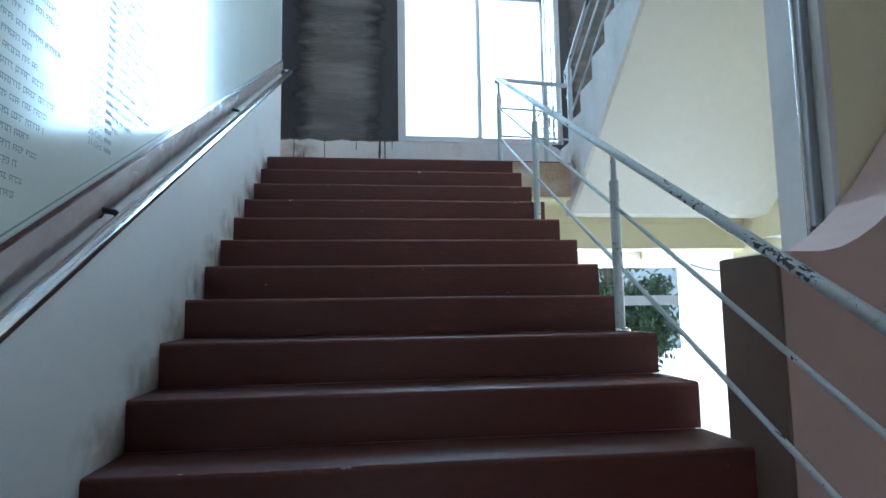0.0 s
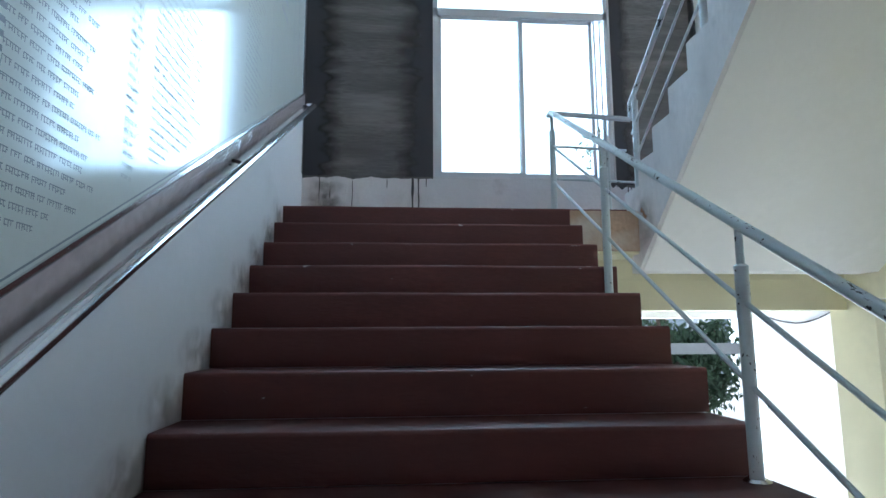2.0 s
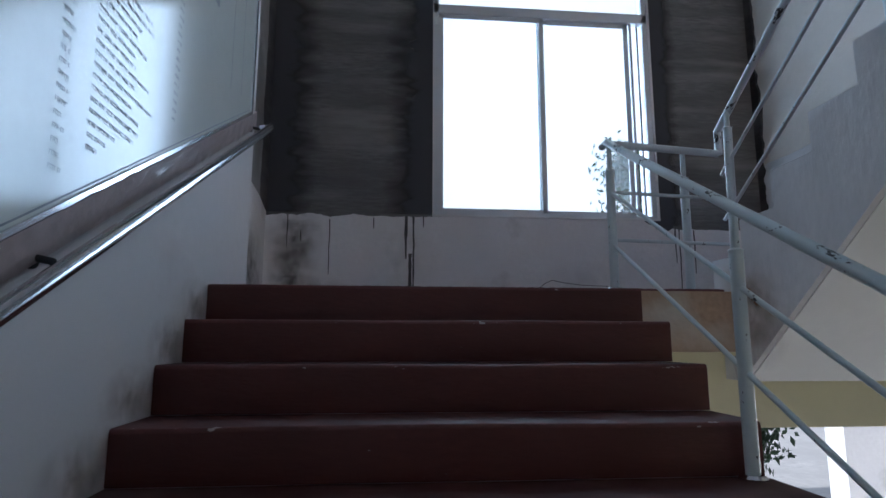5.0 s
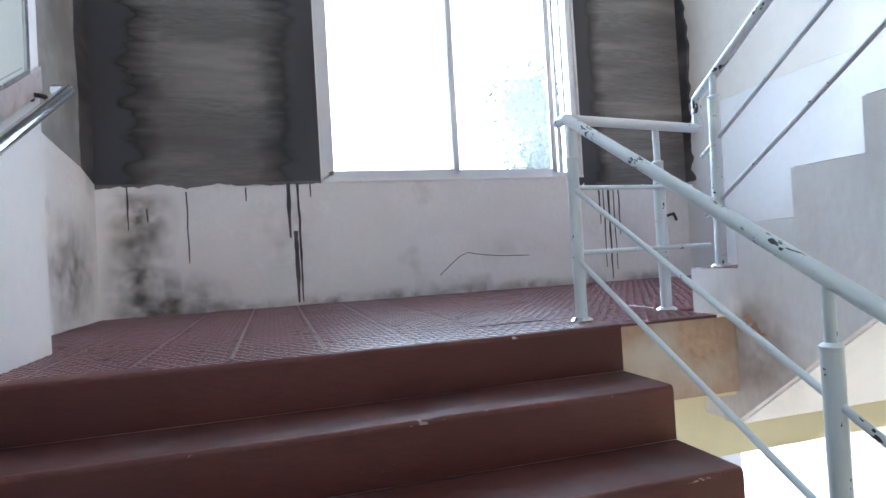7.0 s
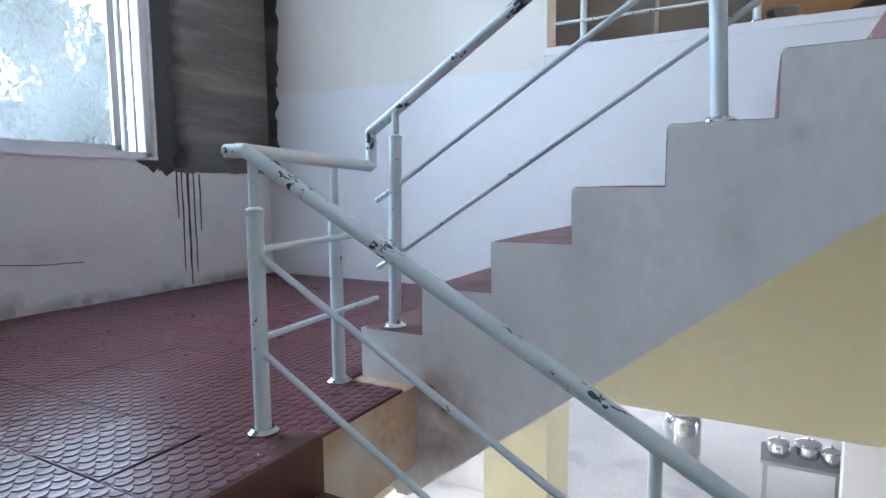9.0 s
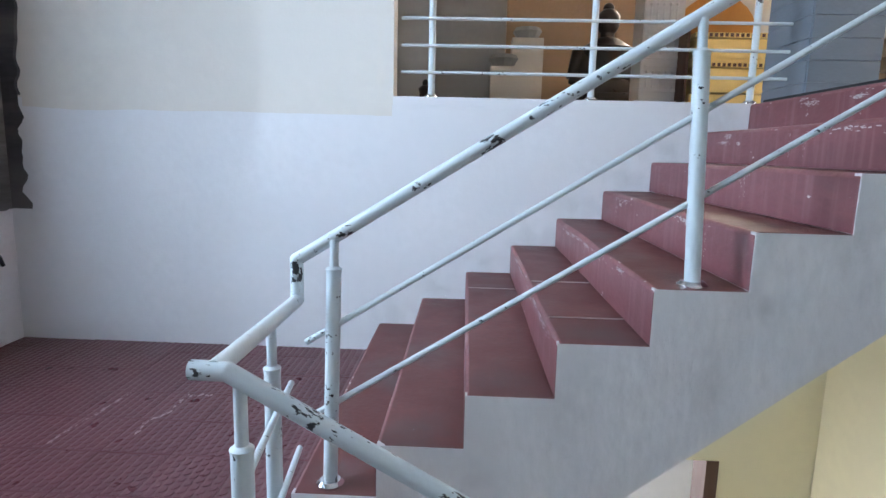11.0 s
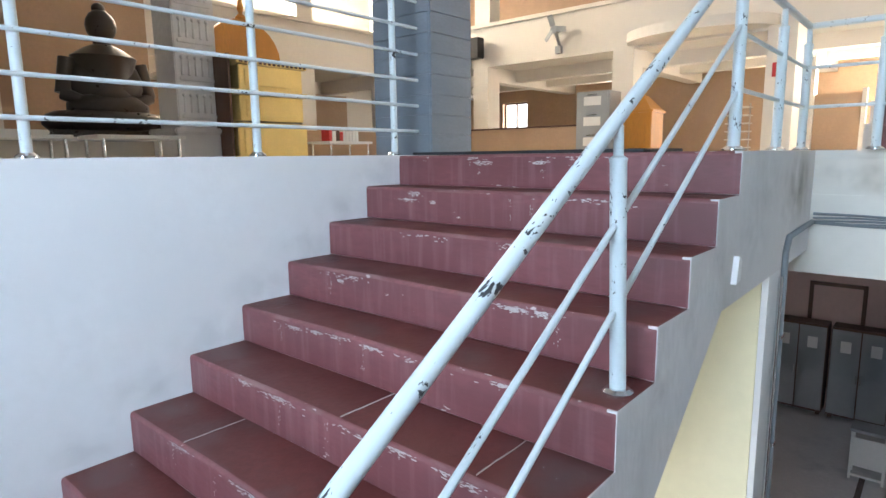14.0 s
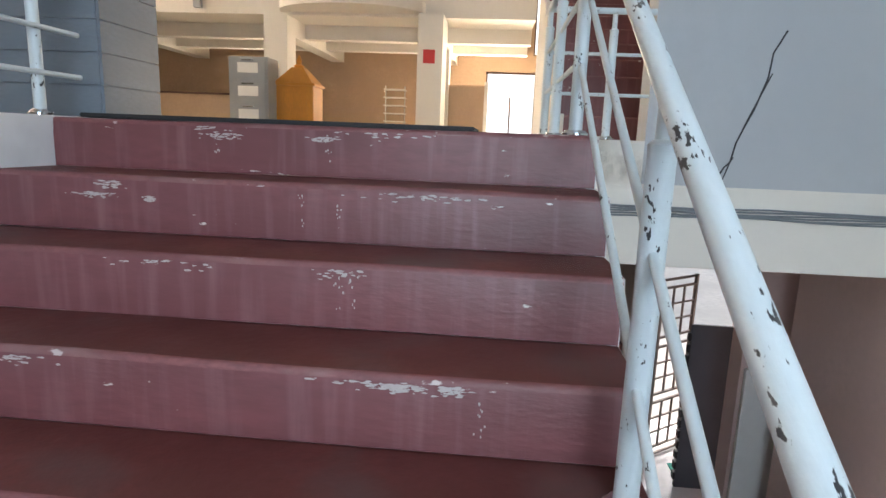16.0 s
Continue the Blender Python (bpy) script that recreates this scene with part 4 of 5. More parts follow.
hair = cord(bmesh.new(), [(2.112 + u, BACK - 0.001, 0.149 + v + 0.006 * noise.noise(Vector((u * 30, 1, 1)))) for u, v in crack_line], 0.0028, 6)
tagged(part("wall_crack", hair, DARK_STEEL), "fine dark crack across the white wall", "crack")
Y = BACK - 0.0045
stain("mould_stain", [(-0.296, Y, -0.22), (0.62, Y, -0.22), (0.62, Y, 0.34), (-0.296, Y, 0.34)], MOULD, "black mould in the corner of the landing")
stain("mould_stain", [(-0.296, Y - 0.0015, -0.25), (0.22, Y - 0.0015, -0.25), (0.22, Y - 0.0015, 0.85), (-0.296, Y - 0.0015, 0.85)], MOULD, "black mould rising in the corner of the landing")
stain("mould_stain", [(-0.295, 1.5, -0.1), (-0.295, BACK - 0.005, -0.1), (-0.295, BACK - 0.005, 0.75), (-0.295, 1.5, 0.75)], MOULD, "black mould on the recess wall")
stain("mould_stain", [(-0.296, Y - 0.001, 0.35), (0.25, Y - 0.001, 0.35), (0.25, Y - 0.001, 1.0), (-0.296, Y - 0.001, 1.0)], GRIME, "brown damp stain under the waterproofing")
for i in range(8):
    x = -0.1 + 0.55 * i
    stain("grime", [(x - 0.15, Y - 0.002, -0.07), (x + 0.6, Y - 0.002, -0.07), (x + 0.6, Y - 0.002, 0.09), (x - 0.15, Y - 0.002, 0.09)], GRIME, "brown grime along the foot of the wall")
stain("smudge", [(2.2, Y, 0.16), (3.15, Y, 0.16), (3.15, Y, 0.52), (2.2, Y, 0.52)], SMUDGE, "grey scuff on the white wall")
stain("smudge", [(0.55, Y, 0.1), (1.3, Y, 0.1), (1.3, Y, 0.9), (0.55, Y, 0.9)], SMUDGE, "grey water marks beside the tar drips")
stain("smudge", [(3.4, Y, 0.1), (4.1, Y, 0.1), (4.1, Y, 0.8), (3.4, Y, 0.8)], SMUDGE, "grey water marks beside the tar drips")
DAMP = stain_mat("yellow_brown_damp", (0.36, 0.28, 0.19), 0.6, 1.5)
for xa, xb, za, zb in ((2.05, 2.62, 1.30, 1.60), (1.90, 2.45, 1.28, 1.52)):
    stain("damp_stain", [(xa, -3.489, za), (xb, -3.489, za), (xb, -3.489, zb), (xa, -3.489, zb)], DAMP, "yellow-brown damp stain on the floor edge")
X = IN2 - 0.003
for ya, yb, za, zb in ((-2.0, -2.75, 1.25, 1.62), (-2.6, -3.5, 1.15, 1.6), (-1.8, -2.5, 1.0, 1.45)):
    stain("damp_stain", [(X, ya, za), (X, yb, za), (X, yb, zb), (X, ya, zb)], DAMP if ya < -2 else SMUDGE, "yellow-brown damp stain on the stair side")
stain("ochre_stain", [(X, 0.24, -0.42), (X, -0.38, -0.42), (X, -0.38, 0.20), (X, 0.24, 0.20)], RUSTY, "ochre damp stain on the stair side")
for y, z0, z1 in ((-0.33, 0.05, 0.5), (-0.60, 0.3, 0.72), (-1.13, 0.62, 1.05), (-1.40, 0.8, 1.2), (-1.66, 0.95, 1.38), (-1.0, 0.35, 0.85)):
    stain("smudge", [(X, y + 0.10, z0), (X, y - 0.12, z0), (X, y - 0.12, z1 + 0.02), (X, y + 0.10, z1 + 0.02)], SMUDGE, "grey dirt run on the stair side")
for k in range(1, 9):
    a, b, z = rise2(k) + 0.12, rise2(k + 1) - 0.06, k * R
    stain("smudge", [(WALL - 0.004, a, z - 0.06), (WALL - 0.004, b, z - 0.06), (WALL - 0.004, b, z + 0.20), (WALL - 0.004, a, z + 0.20)], SMUDGE, "grey scuffs on the wall above the steps")

# ---- hall on the upper floor ----
def clad_pillar():
    x0, x1, y0, y1 = 4.50, 5.0, -2.62, -2.23
    p = tagged(part("column_hall", box(bmesh.new(), x0, y0, UP, x1, y1, 6.2), BLUE_GREY), "blue-grey column clad in thin stone courses", "column", kind="structure")
    course = mesh_of("cladding", box(bmesh.new(), -0.012, -0.5, 0.0, 0.0, 0.5, 0.5), BLUE_GREY)
    h = 0.125
    for i in range(15):
        z = UP + 0.004 + i * h
        for m in (pose(x0, (y0 + y1) / 2, z) @ Matrix.Diagonal((1, y1 - y0 + 0.012, (h - 0.004) * 2, 1)),
                  pose((x0 + x1) / 2, y1 + 0.0, z, 0, 0, -90) @ Matrix.Diagonal((1, x1 - x0, (h - 0.004) * 2, 1))):
            ob = new("cladding", course)
            ob.parent = p
            ob.matrix_world = m
    return p


clad_pillar()

wc = thing("marble_column", (7.95, -2.4, UP), "white marble column carved with panels and bands", "column")
part("shaft", box(bmesh.new(), 7.78, -2.62, UP + 0.30, 8.2, -2.18, 6.2, 0.01), MARBLE, wc)
part("base", box(bmesh.new(), 7.72, -2.68, UP, 8.26, -2.12, UP + 0.24, 0.012), MARBLE, wc)
part("moulding", box(bmesh.new(), 7.69, -2.71, UP + 0.24, 8.29, -2.09, UP + 0.30, 0.015), MARBLE, wc)
for i in range(5):
    z = UP + 0.40 + i * 0.36
    pnl = bmesh.new()
    box(pnl, 7.765, -2.58, z, 7.785, -2.22, z + 0.03)
    box(pnl, 7.765, -2.58, z + 0.27, 7.785, -2.22, z + 0.30)
    for j in range(5):
        y = -2.55 + j * 0.07
        tube(pnl, (7.776, y + 0.02, z + 0.05), (7.776, y + 0.02, z + 0.2), 0.014, 0.008, 8)
        ball(pnl, (7.776, y + 0.02, z + 0.22), 0.02, 8)
    part("carved_panel", pnl, MARBLE, wc)

gs = thing("gilded_shrine", (7.75, -3.0, UP), "tall gilded shrine box with toothed bands and an orange domed back", "shrine")
part("back_panel", prism(bmesh.new(), [(-3.44, UP), (-2.55, UP), (-2.55, 2.62)] + [(-2.995 + 0.445 * math.cos(a), 2.62 + 0.42 * math.sin(a)) for a in [math.pi * i / 12 for i in range(1, 12)]] + [(-3.44, 2.62)], "x", 7.86, 7.95), ORANGE, gs, "orange painted arched back panel")
part("finial", lathe(bmesh.new(), [(0.05, 0), (0.06, 0.03), (0.02, 0.07), (0.035, 0.12), (0.006, 0.3)], (7.9, -2.995, 3.03)), ORANGE, gs)
for z0, z1, s in ((UP, 1.93, 0.42), (1.95, 2.20, 0.38), (2.26, 2.50, 0.38)):
    part("tier", box(bmesh.new(), 7.45, -3.04 - s, z0, 7.86, -3.04 + s, z1, 0.008), GOLD, gs)
    part("inset_panel", box(bmesh.new(), 7.435, -3.04 - s + 0.06, z0 + 0.04, 7.452, -3.04 + s - 0.06, z1 - 0.04, 0.006), GOLD, gs)
for z in (2.205, 2.505):
    part("cornice", box(bmesh.new(), 7.41, -3.46, z, 7.86, -2.62, z + 0.05, 0.005), GOLD, gs)
    dent = bmesh.new()
    for i in range(15):
        box(dent, 7.402, -3.44 + i * 0.054, z + 0.006, 7.412, -3.41 + i * 0.054, z + 0.04)
    tagged(part("toothed_band", dent, WOOD_DARK, gs, "dark toothed band"), kind="stuff")
part("side_board", box(bmesh.new(), 7.5, -2.60, UP, 7.86, -2.575, 2.6), WOOD_DARK, gs, "dark brown side board")

st = bmesh.new()
ball(st, (9.35, -2.15, 1.98), 0.30, 20, (0.85, 1.55, 0.42))
ball(st, (9.42, -1.80, 1.96), 0.16, 14, (1.3, 1.2, 0.7))
ball(st, (9.42, -2.50, 1.96), 0.16, 14, (1.3, 1.2, 0.7))
lathe(st, [(0.27, 0.0), (0.25, 0.1), (0.20, 0.26), (0.24, 0.45), (0.27, 0.56), (0.16, 0.64), (0.075, 0.68), (0.075, 0.74)], (9.42, -2.15, 2.02))
ball(st, (9.42, -2.15, 2.87), 0.135, 16, (1, 0.95, 1.15))
ball(st, (9.44, -2.15, 3.03), 0.06, 10)
for s in (-1, 1):
    tube(st, (9.42, -2.15 + s * 0.29, 2.54), (9.40, -2.15 + s * 0.36, 2.22), 0.075, 0.06, 12)
    tube(st, (9.40, -2.15 + s * 0.36, 2.22), (9.22, -2.15 + s * 0.06, 2.07), 0.06, 0.045, 12)
box(st, 9.05, -2.72, 1.80, 9.8, -1.58, 1.88, 0.03)
ball(st, (9.44, -2.15, 2.34), 0.30, 18, (0.72, 1.08, 1.0))
ball(st, (9.40, -2.15, 2.10), 0.28, 18, (0.9, 1.25, 0.6))
for v in st.verts:
    v.co.z = UP + 0.23 + (v.co.z - UP - 0.23) * 1.18
    v.co.y = -2.15 + (v.co.y + 2.15) * 1.28
tagged(part("statue", st, STONE_BLACK, smooth=True), "black polished stone statue of a seated figure on a plinth", "statue")
pl = thing("platform", (9.4, -2.1, UP), "long low white platform under the statue", "platform")
part("top", box(bmesh.new(), 8.6, -3.0, 1.76, 10.2, -0.6, 1.80, 0.01), MARBLE, pl)
part("body", box(bmesh.new(), 8.7, -2.9, UP, 10.1, -0.7, 1.76), CREAM, pl)


def low_table(x, y, w, label):
    t = thing("low_table", (x, y, UP), label, "table", "low tables")
    part("tabletop", box(bmesh.new(), x - 0.22, y - w / 2, UP + 0.16, x + 0.22, y + w / 2, UP + 0.19, 0.006), PAPER, t)
    for sx in (-1, 1):
        for sy in (-1, 1):
            part("leg", tube(bmesh.new(), (x + sx * 0.18, y + sy * (w / 2 - 0.05), UP), (x + sx * 0.18, y + sy * (w / 2 - 0.05), UP + 0.16), 0.014), STEEL, t, smooth=True)


low_table(7.4, -0.75, 0.6, "low white table with steel legs on the hall floor")
low_table(7.2, -1.5, 0.7, "low white table with steel legs on the hall floor")
low_table(7.9, -4.3, 0.7, "low white table with steel legs beside the gilded shrine")
bk = thing("tray", (7.4, -0.75, UP + 0.19), "shallow white tray lying on a low table", "tray")
part("body", box(bmesh.new(), 7.28, -0.92, UP + 0.192, 7.52, -0.58, UP + 0.23, 0.008), PAPER, bk)

random.seed(17)
row_y = -4.04
for i in range(9):
    w = random.uniform(0.035, 0.06)
    h = random.uniform(0.11, 0.17)
    tagged(part("book", box(bmesh.new(), 7.80, row_y - w, UP + 0.191, 7.95, row_y, UP + 0.19 + h, 0.003), (SIGN_RED, WOOD_DARK, PAPER)[(i * 2) % 3 if i < 5 else 2]),
           "dark red and brown bound book standing on a low table" if i < 5 and (i * 2) % 3 != 2 else "pale bound book standing on a low table", "book", "books on the low table")
    row_y -= w + 0.003
fg = bmesh.new()
ball(fg, (5.25, 0.04, UP + 0.035), 0.05, 14, (0.8, 1.5, 0.7))
lathe(fg, [(0.045, 0.0), (0.040, 0.04), (0.050, 0.075), (0.030, 0.095), (0.014, 0.10)], (5.25, 0.04, UP + 0.05), 14)
ball(fg, (5.25, 0.04, UP + 0.165), 0.022, 12, (1, 1, 1.2))
tagged(part("figurine", fg, STONE_BLACK, smooth=True), "small black stone figurine of a seated figure on the floor", "figurine")

# walls, columns and openings round the hall
slab("wall_shrine", (11.6, -3.6, UP, 11.85, -0.9, 6.0), TAN, "warm tan wall behind the statue")
slab("wall_shrine_pier", (10.8, -1.45, UP, 11.2, -0.95, 3.1), CREAM, "pale pier with a carved head")
slab("wall_shrine_pier_low", (10.4, -1.0, UP, 10.7, -0.6, 2.6), CREAM, "low pale pier in the hall")
for x, y, z in ((11.0, -1.2, 3.1), (10.55, -0.8, 2.6)):
    part_ob = tagged(part("pier_cap", lathe(bmesh.new(), [(0.16, 0), (0.2, 0.05), (0.24, 0.12), (0.2, 0.18)], (x, y, z), 10), STEEL_GREY), "dark carved cap on a pale pier", "carving", "pier caps")
slab("wall_hall_mid", (11.9, -0.9, UP, 12.1, BACK, 6.0), GREY_WALL, "grey wall at the back of the hall")
slab("hall_column", (8.9, 0.25, UP, 9.2, 0.55, 6.2), GREY_WALL, "grey square hall column", "column")
GY = -9.5
fascia = bmesh.new()
box(fascia, 2.4, GY - 0.25, 3.36, 14.0, GY, 4.15)
box(fascia, 2.4, GY - 0.35, 4.15, 14.0, GY + 0.05, 4.22)
setting("gallery_fascia", fascia, CREAM, "pale parapet of the gallery over the hall", "parapet")
setting("gallery_soffit", box(bmesh.new(), 2.4, -13.3, 3.40, 14.0, GY - 0.25, 3.52), CREAM, "cream underside of the gallery", "ceiling")
for i, y in enumerate((-10.7, -12.0)):
    slab("gallery_beam_%d" % (i + 1), (2.4, y - 0.12, 3.16, 14.0, y + 0.12, 3.40), CREAM, "cream beam under the gallery", "beam")
for x in (3.98, 6.5, 9.6, 12.2):
    slab("gallery_column_%d" % round(x), (x - 0.19, GY - 0.4, UP, x + 0.19, GY + 0.006 if x > 5 else GY + 0.35, 3.36), CREAM, "cream column carrying the gallery", "column")
    slab("gallery_cross_beam_%d" % round(x), (x - 0.14, -13.3, 3.10, x + 0.14, GY - 0.4, 3.40), CREAM, "cream cross beam under the gallery", "beam")
    slab("gallery_upper_column_%d" % round(x), (x - 0.19, GY - 0.4, 4.22, x + 0.19, GY - 0.05, 6.2), CREAM, "cream column above the gallery", "column")
SX = 11.75
side_fascia = bmesh.new()
box(side_fascia, SX, GY + 0.06, 3.36, SX + 0.25, -3.62, 4.15)
box(side_fascia, SX - 0.05, GY + 0.06, 4.15, SX + 0.35, -3.62, 4.22)
setting("gallery_side_fascia", side_fascia, CREAM, "pale parapet of the side gallery over the hall", "parapet")
setting("gallery_side_soffit", box(bmesh.new(), SX + 0.26, GY + 0.06, 3.40, 13.99, -3.62, 3.52), CREAM, "cream underside of the side gallery", "ceiling")
for i, y in enumerate((-4.4, -6.7, -8.9)):
    slab("side_gallery_column_%d" % (i + 1), (SX - 0.006, y - 0.18, UP, SX + 0.36, y + 0.18, 3.36), CREAM, "cream column carrying the side gallery", "column")
    slab("side_gallery_beam_%d" % (i + 1), (SX + 0.36, y - 0.13, 3.12, 13.98, y + 0.13, 3.40), CREAM, "cream beam under the side gallery", "beam")
    slab("side_gallery_upper_column_%d" % (i + 1), (SX - 0.006, y - 0.18, 4.225, SX + 0.34, y + 0.18, 6.19), CREAM, "cream column above the side gallery", "column")
slab("wall_side_panelling", (13.9, GY, UP, 13.985, -3.6, 3.1), TAN, "warm tan panelling under the side gallery")
slab("side_partition", (10.9, -8.6, UP, 10.98, -4.6, 2.06), TAN, "low tan partition before the side gallery", "partition")
bal = bmesh.new()
prism(bal, [(5.25 + 1.15 * math.cos(a), GY + 0.003 + 0.75 * math.sin(a)) for a in [math.pi * i / 24 for i in range(25)]], "z", 3.40, 3.56)
setting("balcony", bal, CREAM, "half-round balcony slab with a rounded edge", "balcony")
rear = bmesh.new()
for a, b, z0, z1 in ((-0.9, 0.9, 3.0, 6.2), (2.2, 14.0, 3.0, 6.2), (0.9, 2.2, 4.7, 6.2), (0.9, 2.2, 3.0, 3.35), (-0.9, 2.1, UP, 3.0), (3.2, 7.9, UP, 3.0), (8.6, 10.9, UP, 3.0), (11.7, 12.9, UP, 3.0), (13.6, 14.0, UP, 3.0), (7.9, 8.6, UP, 2.1), (10.9, 11.7, UP, 2.1), (12.9, 13.6, UP, 2.1)):
    box(rear, a, -13.55, z0, b, -13.3, z1)
setting("wall_rear", rear, TAN, "tan rear wall under the gallery with bright windows", "wall")
for i, (a, b, z0) in enumerate(((7.9, 8.6, 2.1), (10.9, 11.7, 2.1), (12.9, 13.6, 2.1), (2.1, 3.2, UP), (0.9, 2.2, 3.35))):
    w = thing("window_%d" % (i + 2), ((a + b) / 2, -13.4, z0), "bright narrow window in the rear wall", "window", kind="structure")
    f, z1 = bmesh.new(), (4.7 if z0 > 3 else 3.0)
    for q in ((a, z0, a + 0.04, z1), (b - 0.04, z0, b, z1), (a, z0, b, z0 + 0.04), (a, z1 - 0.04, b, z1), ((a + b) / 2 - 0.02, z0, (a + b) / 2 + 0.02, z1 if i != 3 else z0 + 0.9)):
        box(f, q[0], -13.45, q[1], q[2], -13.40, q[3])
    part("window_frame", f, WOOD_DARK, w)
slab("low_partition", (6.75, -8.98, UP, 10.6, -8.9, 2.06), TAN, "low tan partition across the hall", "partition")
slab("low_partition_cap", (6.73, -9.0, 2.06, 10.62, -8.88, 2.09), WOOD_DARK, "dark cap on the low partition", "partition")
dr = thing("door_1", (3.5, -11.0, UP), "plain brown wooden door under the gallery", "door", kind="structure")
part("leaf", box(bmesh.new(), 3.17, -11.04, UP, 3.82, -11.0, 2.5, 0.004), TAN, dr)
part("frame", box(bmesh.new(), 3.10, -11.08, UP, 3.17, -10.98, 2.56), CREAM, dr)
slab("wall_door", (3.82, -11.2, UP, 3.98, -10.9, 3.16), CREAM, "cream pier beside the brown door")

cb = thing("steel_cabinet", (6.5, -8.65, UP), "grey steel filing cabinet with paper labels on its drawers", "cabinet")
part("body", box(bmesh.new(), 6.22, -8.85, UP, 6.80, -8.42, 2.58, 0.008), STEEL_GREY, cb)
for i in range(3):
    z = UP + 0.03 + i * 0.325
    d = part("drawer", box(bmesh.new(), 6.25, -8.42, z, 6.77, -8.405, z + 0.31, 0.004), STEEL_GREY, cb)
    part("label_card", box(bmesh.new(), 6.36, -8.404, z + 0.10, 6.66, -8.401, z + 0.24), PAPER, d, "white paper label")
    part("handle", box(bmesh.new(), 6.42, -8.405, z + 0.265, 6.60, -8.38, z + 0.28, 0.003), STEEL, d, "steel handle")
kx, ky = 5.95, -9.0
ks = thing("donation_kiosk", (kx, ky, UP), "orange varnished wooden donation box with a pointed roof", "box")
part("body", box(bmesh.new(), kx - 0.29, ky - 0.25, UP + 0.04, kx + 0.29, ky + 0.25, 2.22, 0.01), ORANGE, ks)
part("plinth", box(bmesh.new(), kx - 0.32, ky - 0.28, UP, kx + 0.32, ky + 0.28, UP + 0.05, 0.006), ORANGE, ks)
part("cornice", box(bmesh.new(), kx - 0.32, ky - 0.28, 2.22, kx + 0.32, ky + 0.28, 2.26, 0.008), ORANGE, ks)
roof = bmesh.new()
bmesh.ops.create_cone(roof, cap_ends=True, segments=4, radius1=0.41, radius2=0.13, depth=0.24, matrix=pose(kx, ky, 2.38, 0, 0, 45))
part("roof", roof, ORANGE, ks)
part("finial", lathe(bmesh.new(), [(0.06, 0), (0.08, 0.03), (0.03, 0.06), (0.045, 0.10), (0.008, 0.19)], (kx, ky, 2.5)), ORANGE, ks)
part("front_panel", box(bmesh.new(), kx - 0.2, ky + 0.25, 1.7, kx + 0.2, ky + 0.262, 2.1, 0.004), ORANGE, ks)
rk = thing("wire_rack", (4.5, -9.25, UP), "pale wire rack with several tiers beside a column", "rack")
for x in (4.36, 4.66):
    part("upright", tube(bmesh.new(), (x, -9.25, UP), (x, -9.25, 2.3), 0.012, seg=8), STEEL, rk)
for i in range(6):
    part("tier", box(bmesh.new(), 4.35, -9.38, UP + 0.06 + i * 0.12, 4.67, -9.12, UP + 0.075 + i * 0.12), CREAM, rk)
tagged(part("wall_sign", box(bmesh.new(), 3.90, GY + 0.352, 2.64, 4.08, GY + 0.362, 2.84, 0.002), SIGN_RED), "small square red sign on a cream column", "sign")


def wall_fan(x, y, z):
    f = thing("wall_fan", (x, y, z), "grey wall fan with blades at rest on the gallery parapet", "fan", "wall fans")
    part("mount", tube(bmesh.new(), (x, y, z - 0.3), (x, y + 0.16, z - 0.05), 0.03), STEEL_GREY, f, smooth=True)
    part("motor", tube(bmesh.new(), (x, y + 0.1, z), (x, y + 0.24, z - 0.02), 0.07), STEEL_GREY, f, smooth=True)
    for i in range(3):
        bl = bmesh.new()
        box(bl, -0.05, -0.006, 0.05, 0.05, 0.006, 0.26, 0.004)
        bmesh.ops.transform(bl, matrix=pose(x, y + 0.24, z) @ pose(0, 0, 0, 0, 120 * i + 20, 0) @ pose(0, 0, 0, 0, 0, 20), verts=bl.verts)
        part("blade", bl, STEEL_GREY, f)
    part("base_box", box(bmesh.new(), x - 0.06, y, z - 0.42, x + 0.06, y + 0.08, z - 0.28, 0.006), STEEL_GREY, f)


wall_fan(7.75, GY + 0.004, 3.85)
wall_fan(9.9, GY + 0.004, 3.85)
sp = thing("loudspeaker", (9.55, GY + 0.15, 3.6), "black wall loudspeaker on a bracket", "loudspeaker")
box_sp = box(bmesh.new(), 9.42, GY + 0.12, 3.52, 9.70, GY + 0.34, 3.92, 0.012)
part("body", box_sp, RUBBER, sp)
part("bracket", tube(bmesh.new(), (9.56, GY, 3.58), (9.56, GY + 0.14, 3.62), 0.025), DARK_STEEL, sp)

# second stair flight on the gallery side, seen behind the grey wall
f3 = tagged(new("gallery_stair_flight"), "red painted stair flight rising behind the grey wall", "stairs", kind="structure")
for k in range(1, 12):
    step_piece("step", 1.0, 2.42, -4.55 - 0.28 * (k - 1), -4.55 - 0.28 * k - 0.02, UP + (k - 1) * R, UP + k * R, f3, 0.006)
part("stringer", prism(bmesh.new(), [(-4.55, UP)] + [p for k in range(1, 12) for p in ((-4.55 - 0.28 * (k - 1), UP + k * R + 0.01), (-4.55 - 0.28 * k, UP + k * R + 0.01))] + [(-4.55 - 0.28 * 11, UP)], "x", 2.42, 2.47), CREAM, f3)
part("stringer", prism(bmesh.new(), [(-4.55, UP)] + [p for k in range(1, 12) for p in ((-4.55 - 0.28 * (k - 1), UP + k * R + 0.01), (-4.55 - 0.28 * k, UP + k * R + 0.01))] + [(-4.55 - 0.28 * 11, UP)], "x", 0.96, 1.0), CREAM, f3)
slab("wall_gallery_stair", (-0.3, -7.75, UP, 2.44, -7.64, 2.85), CREAM, "cream wall behind the gallery stair")
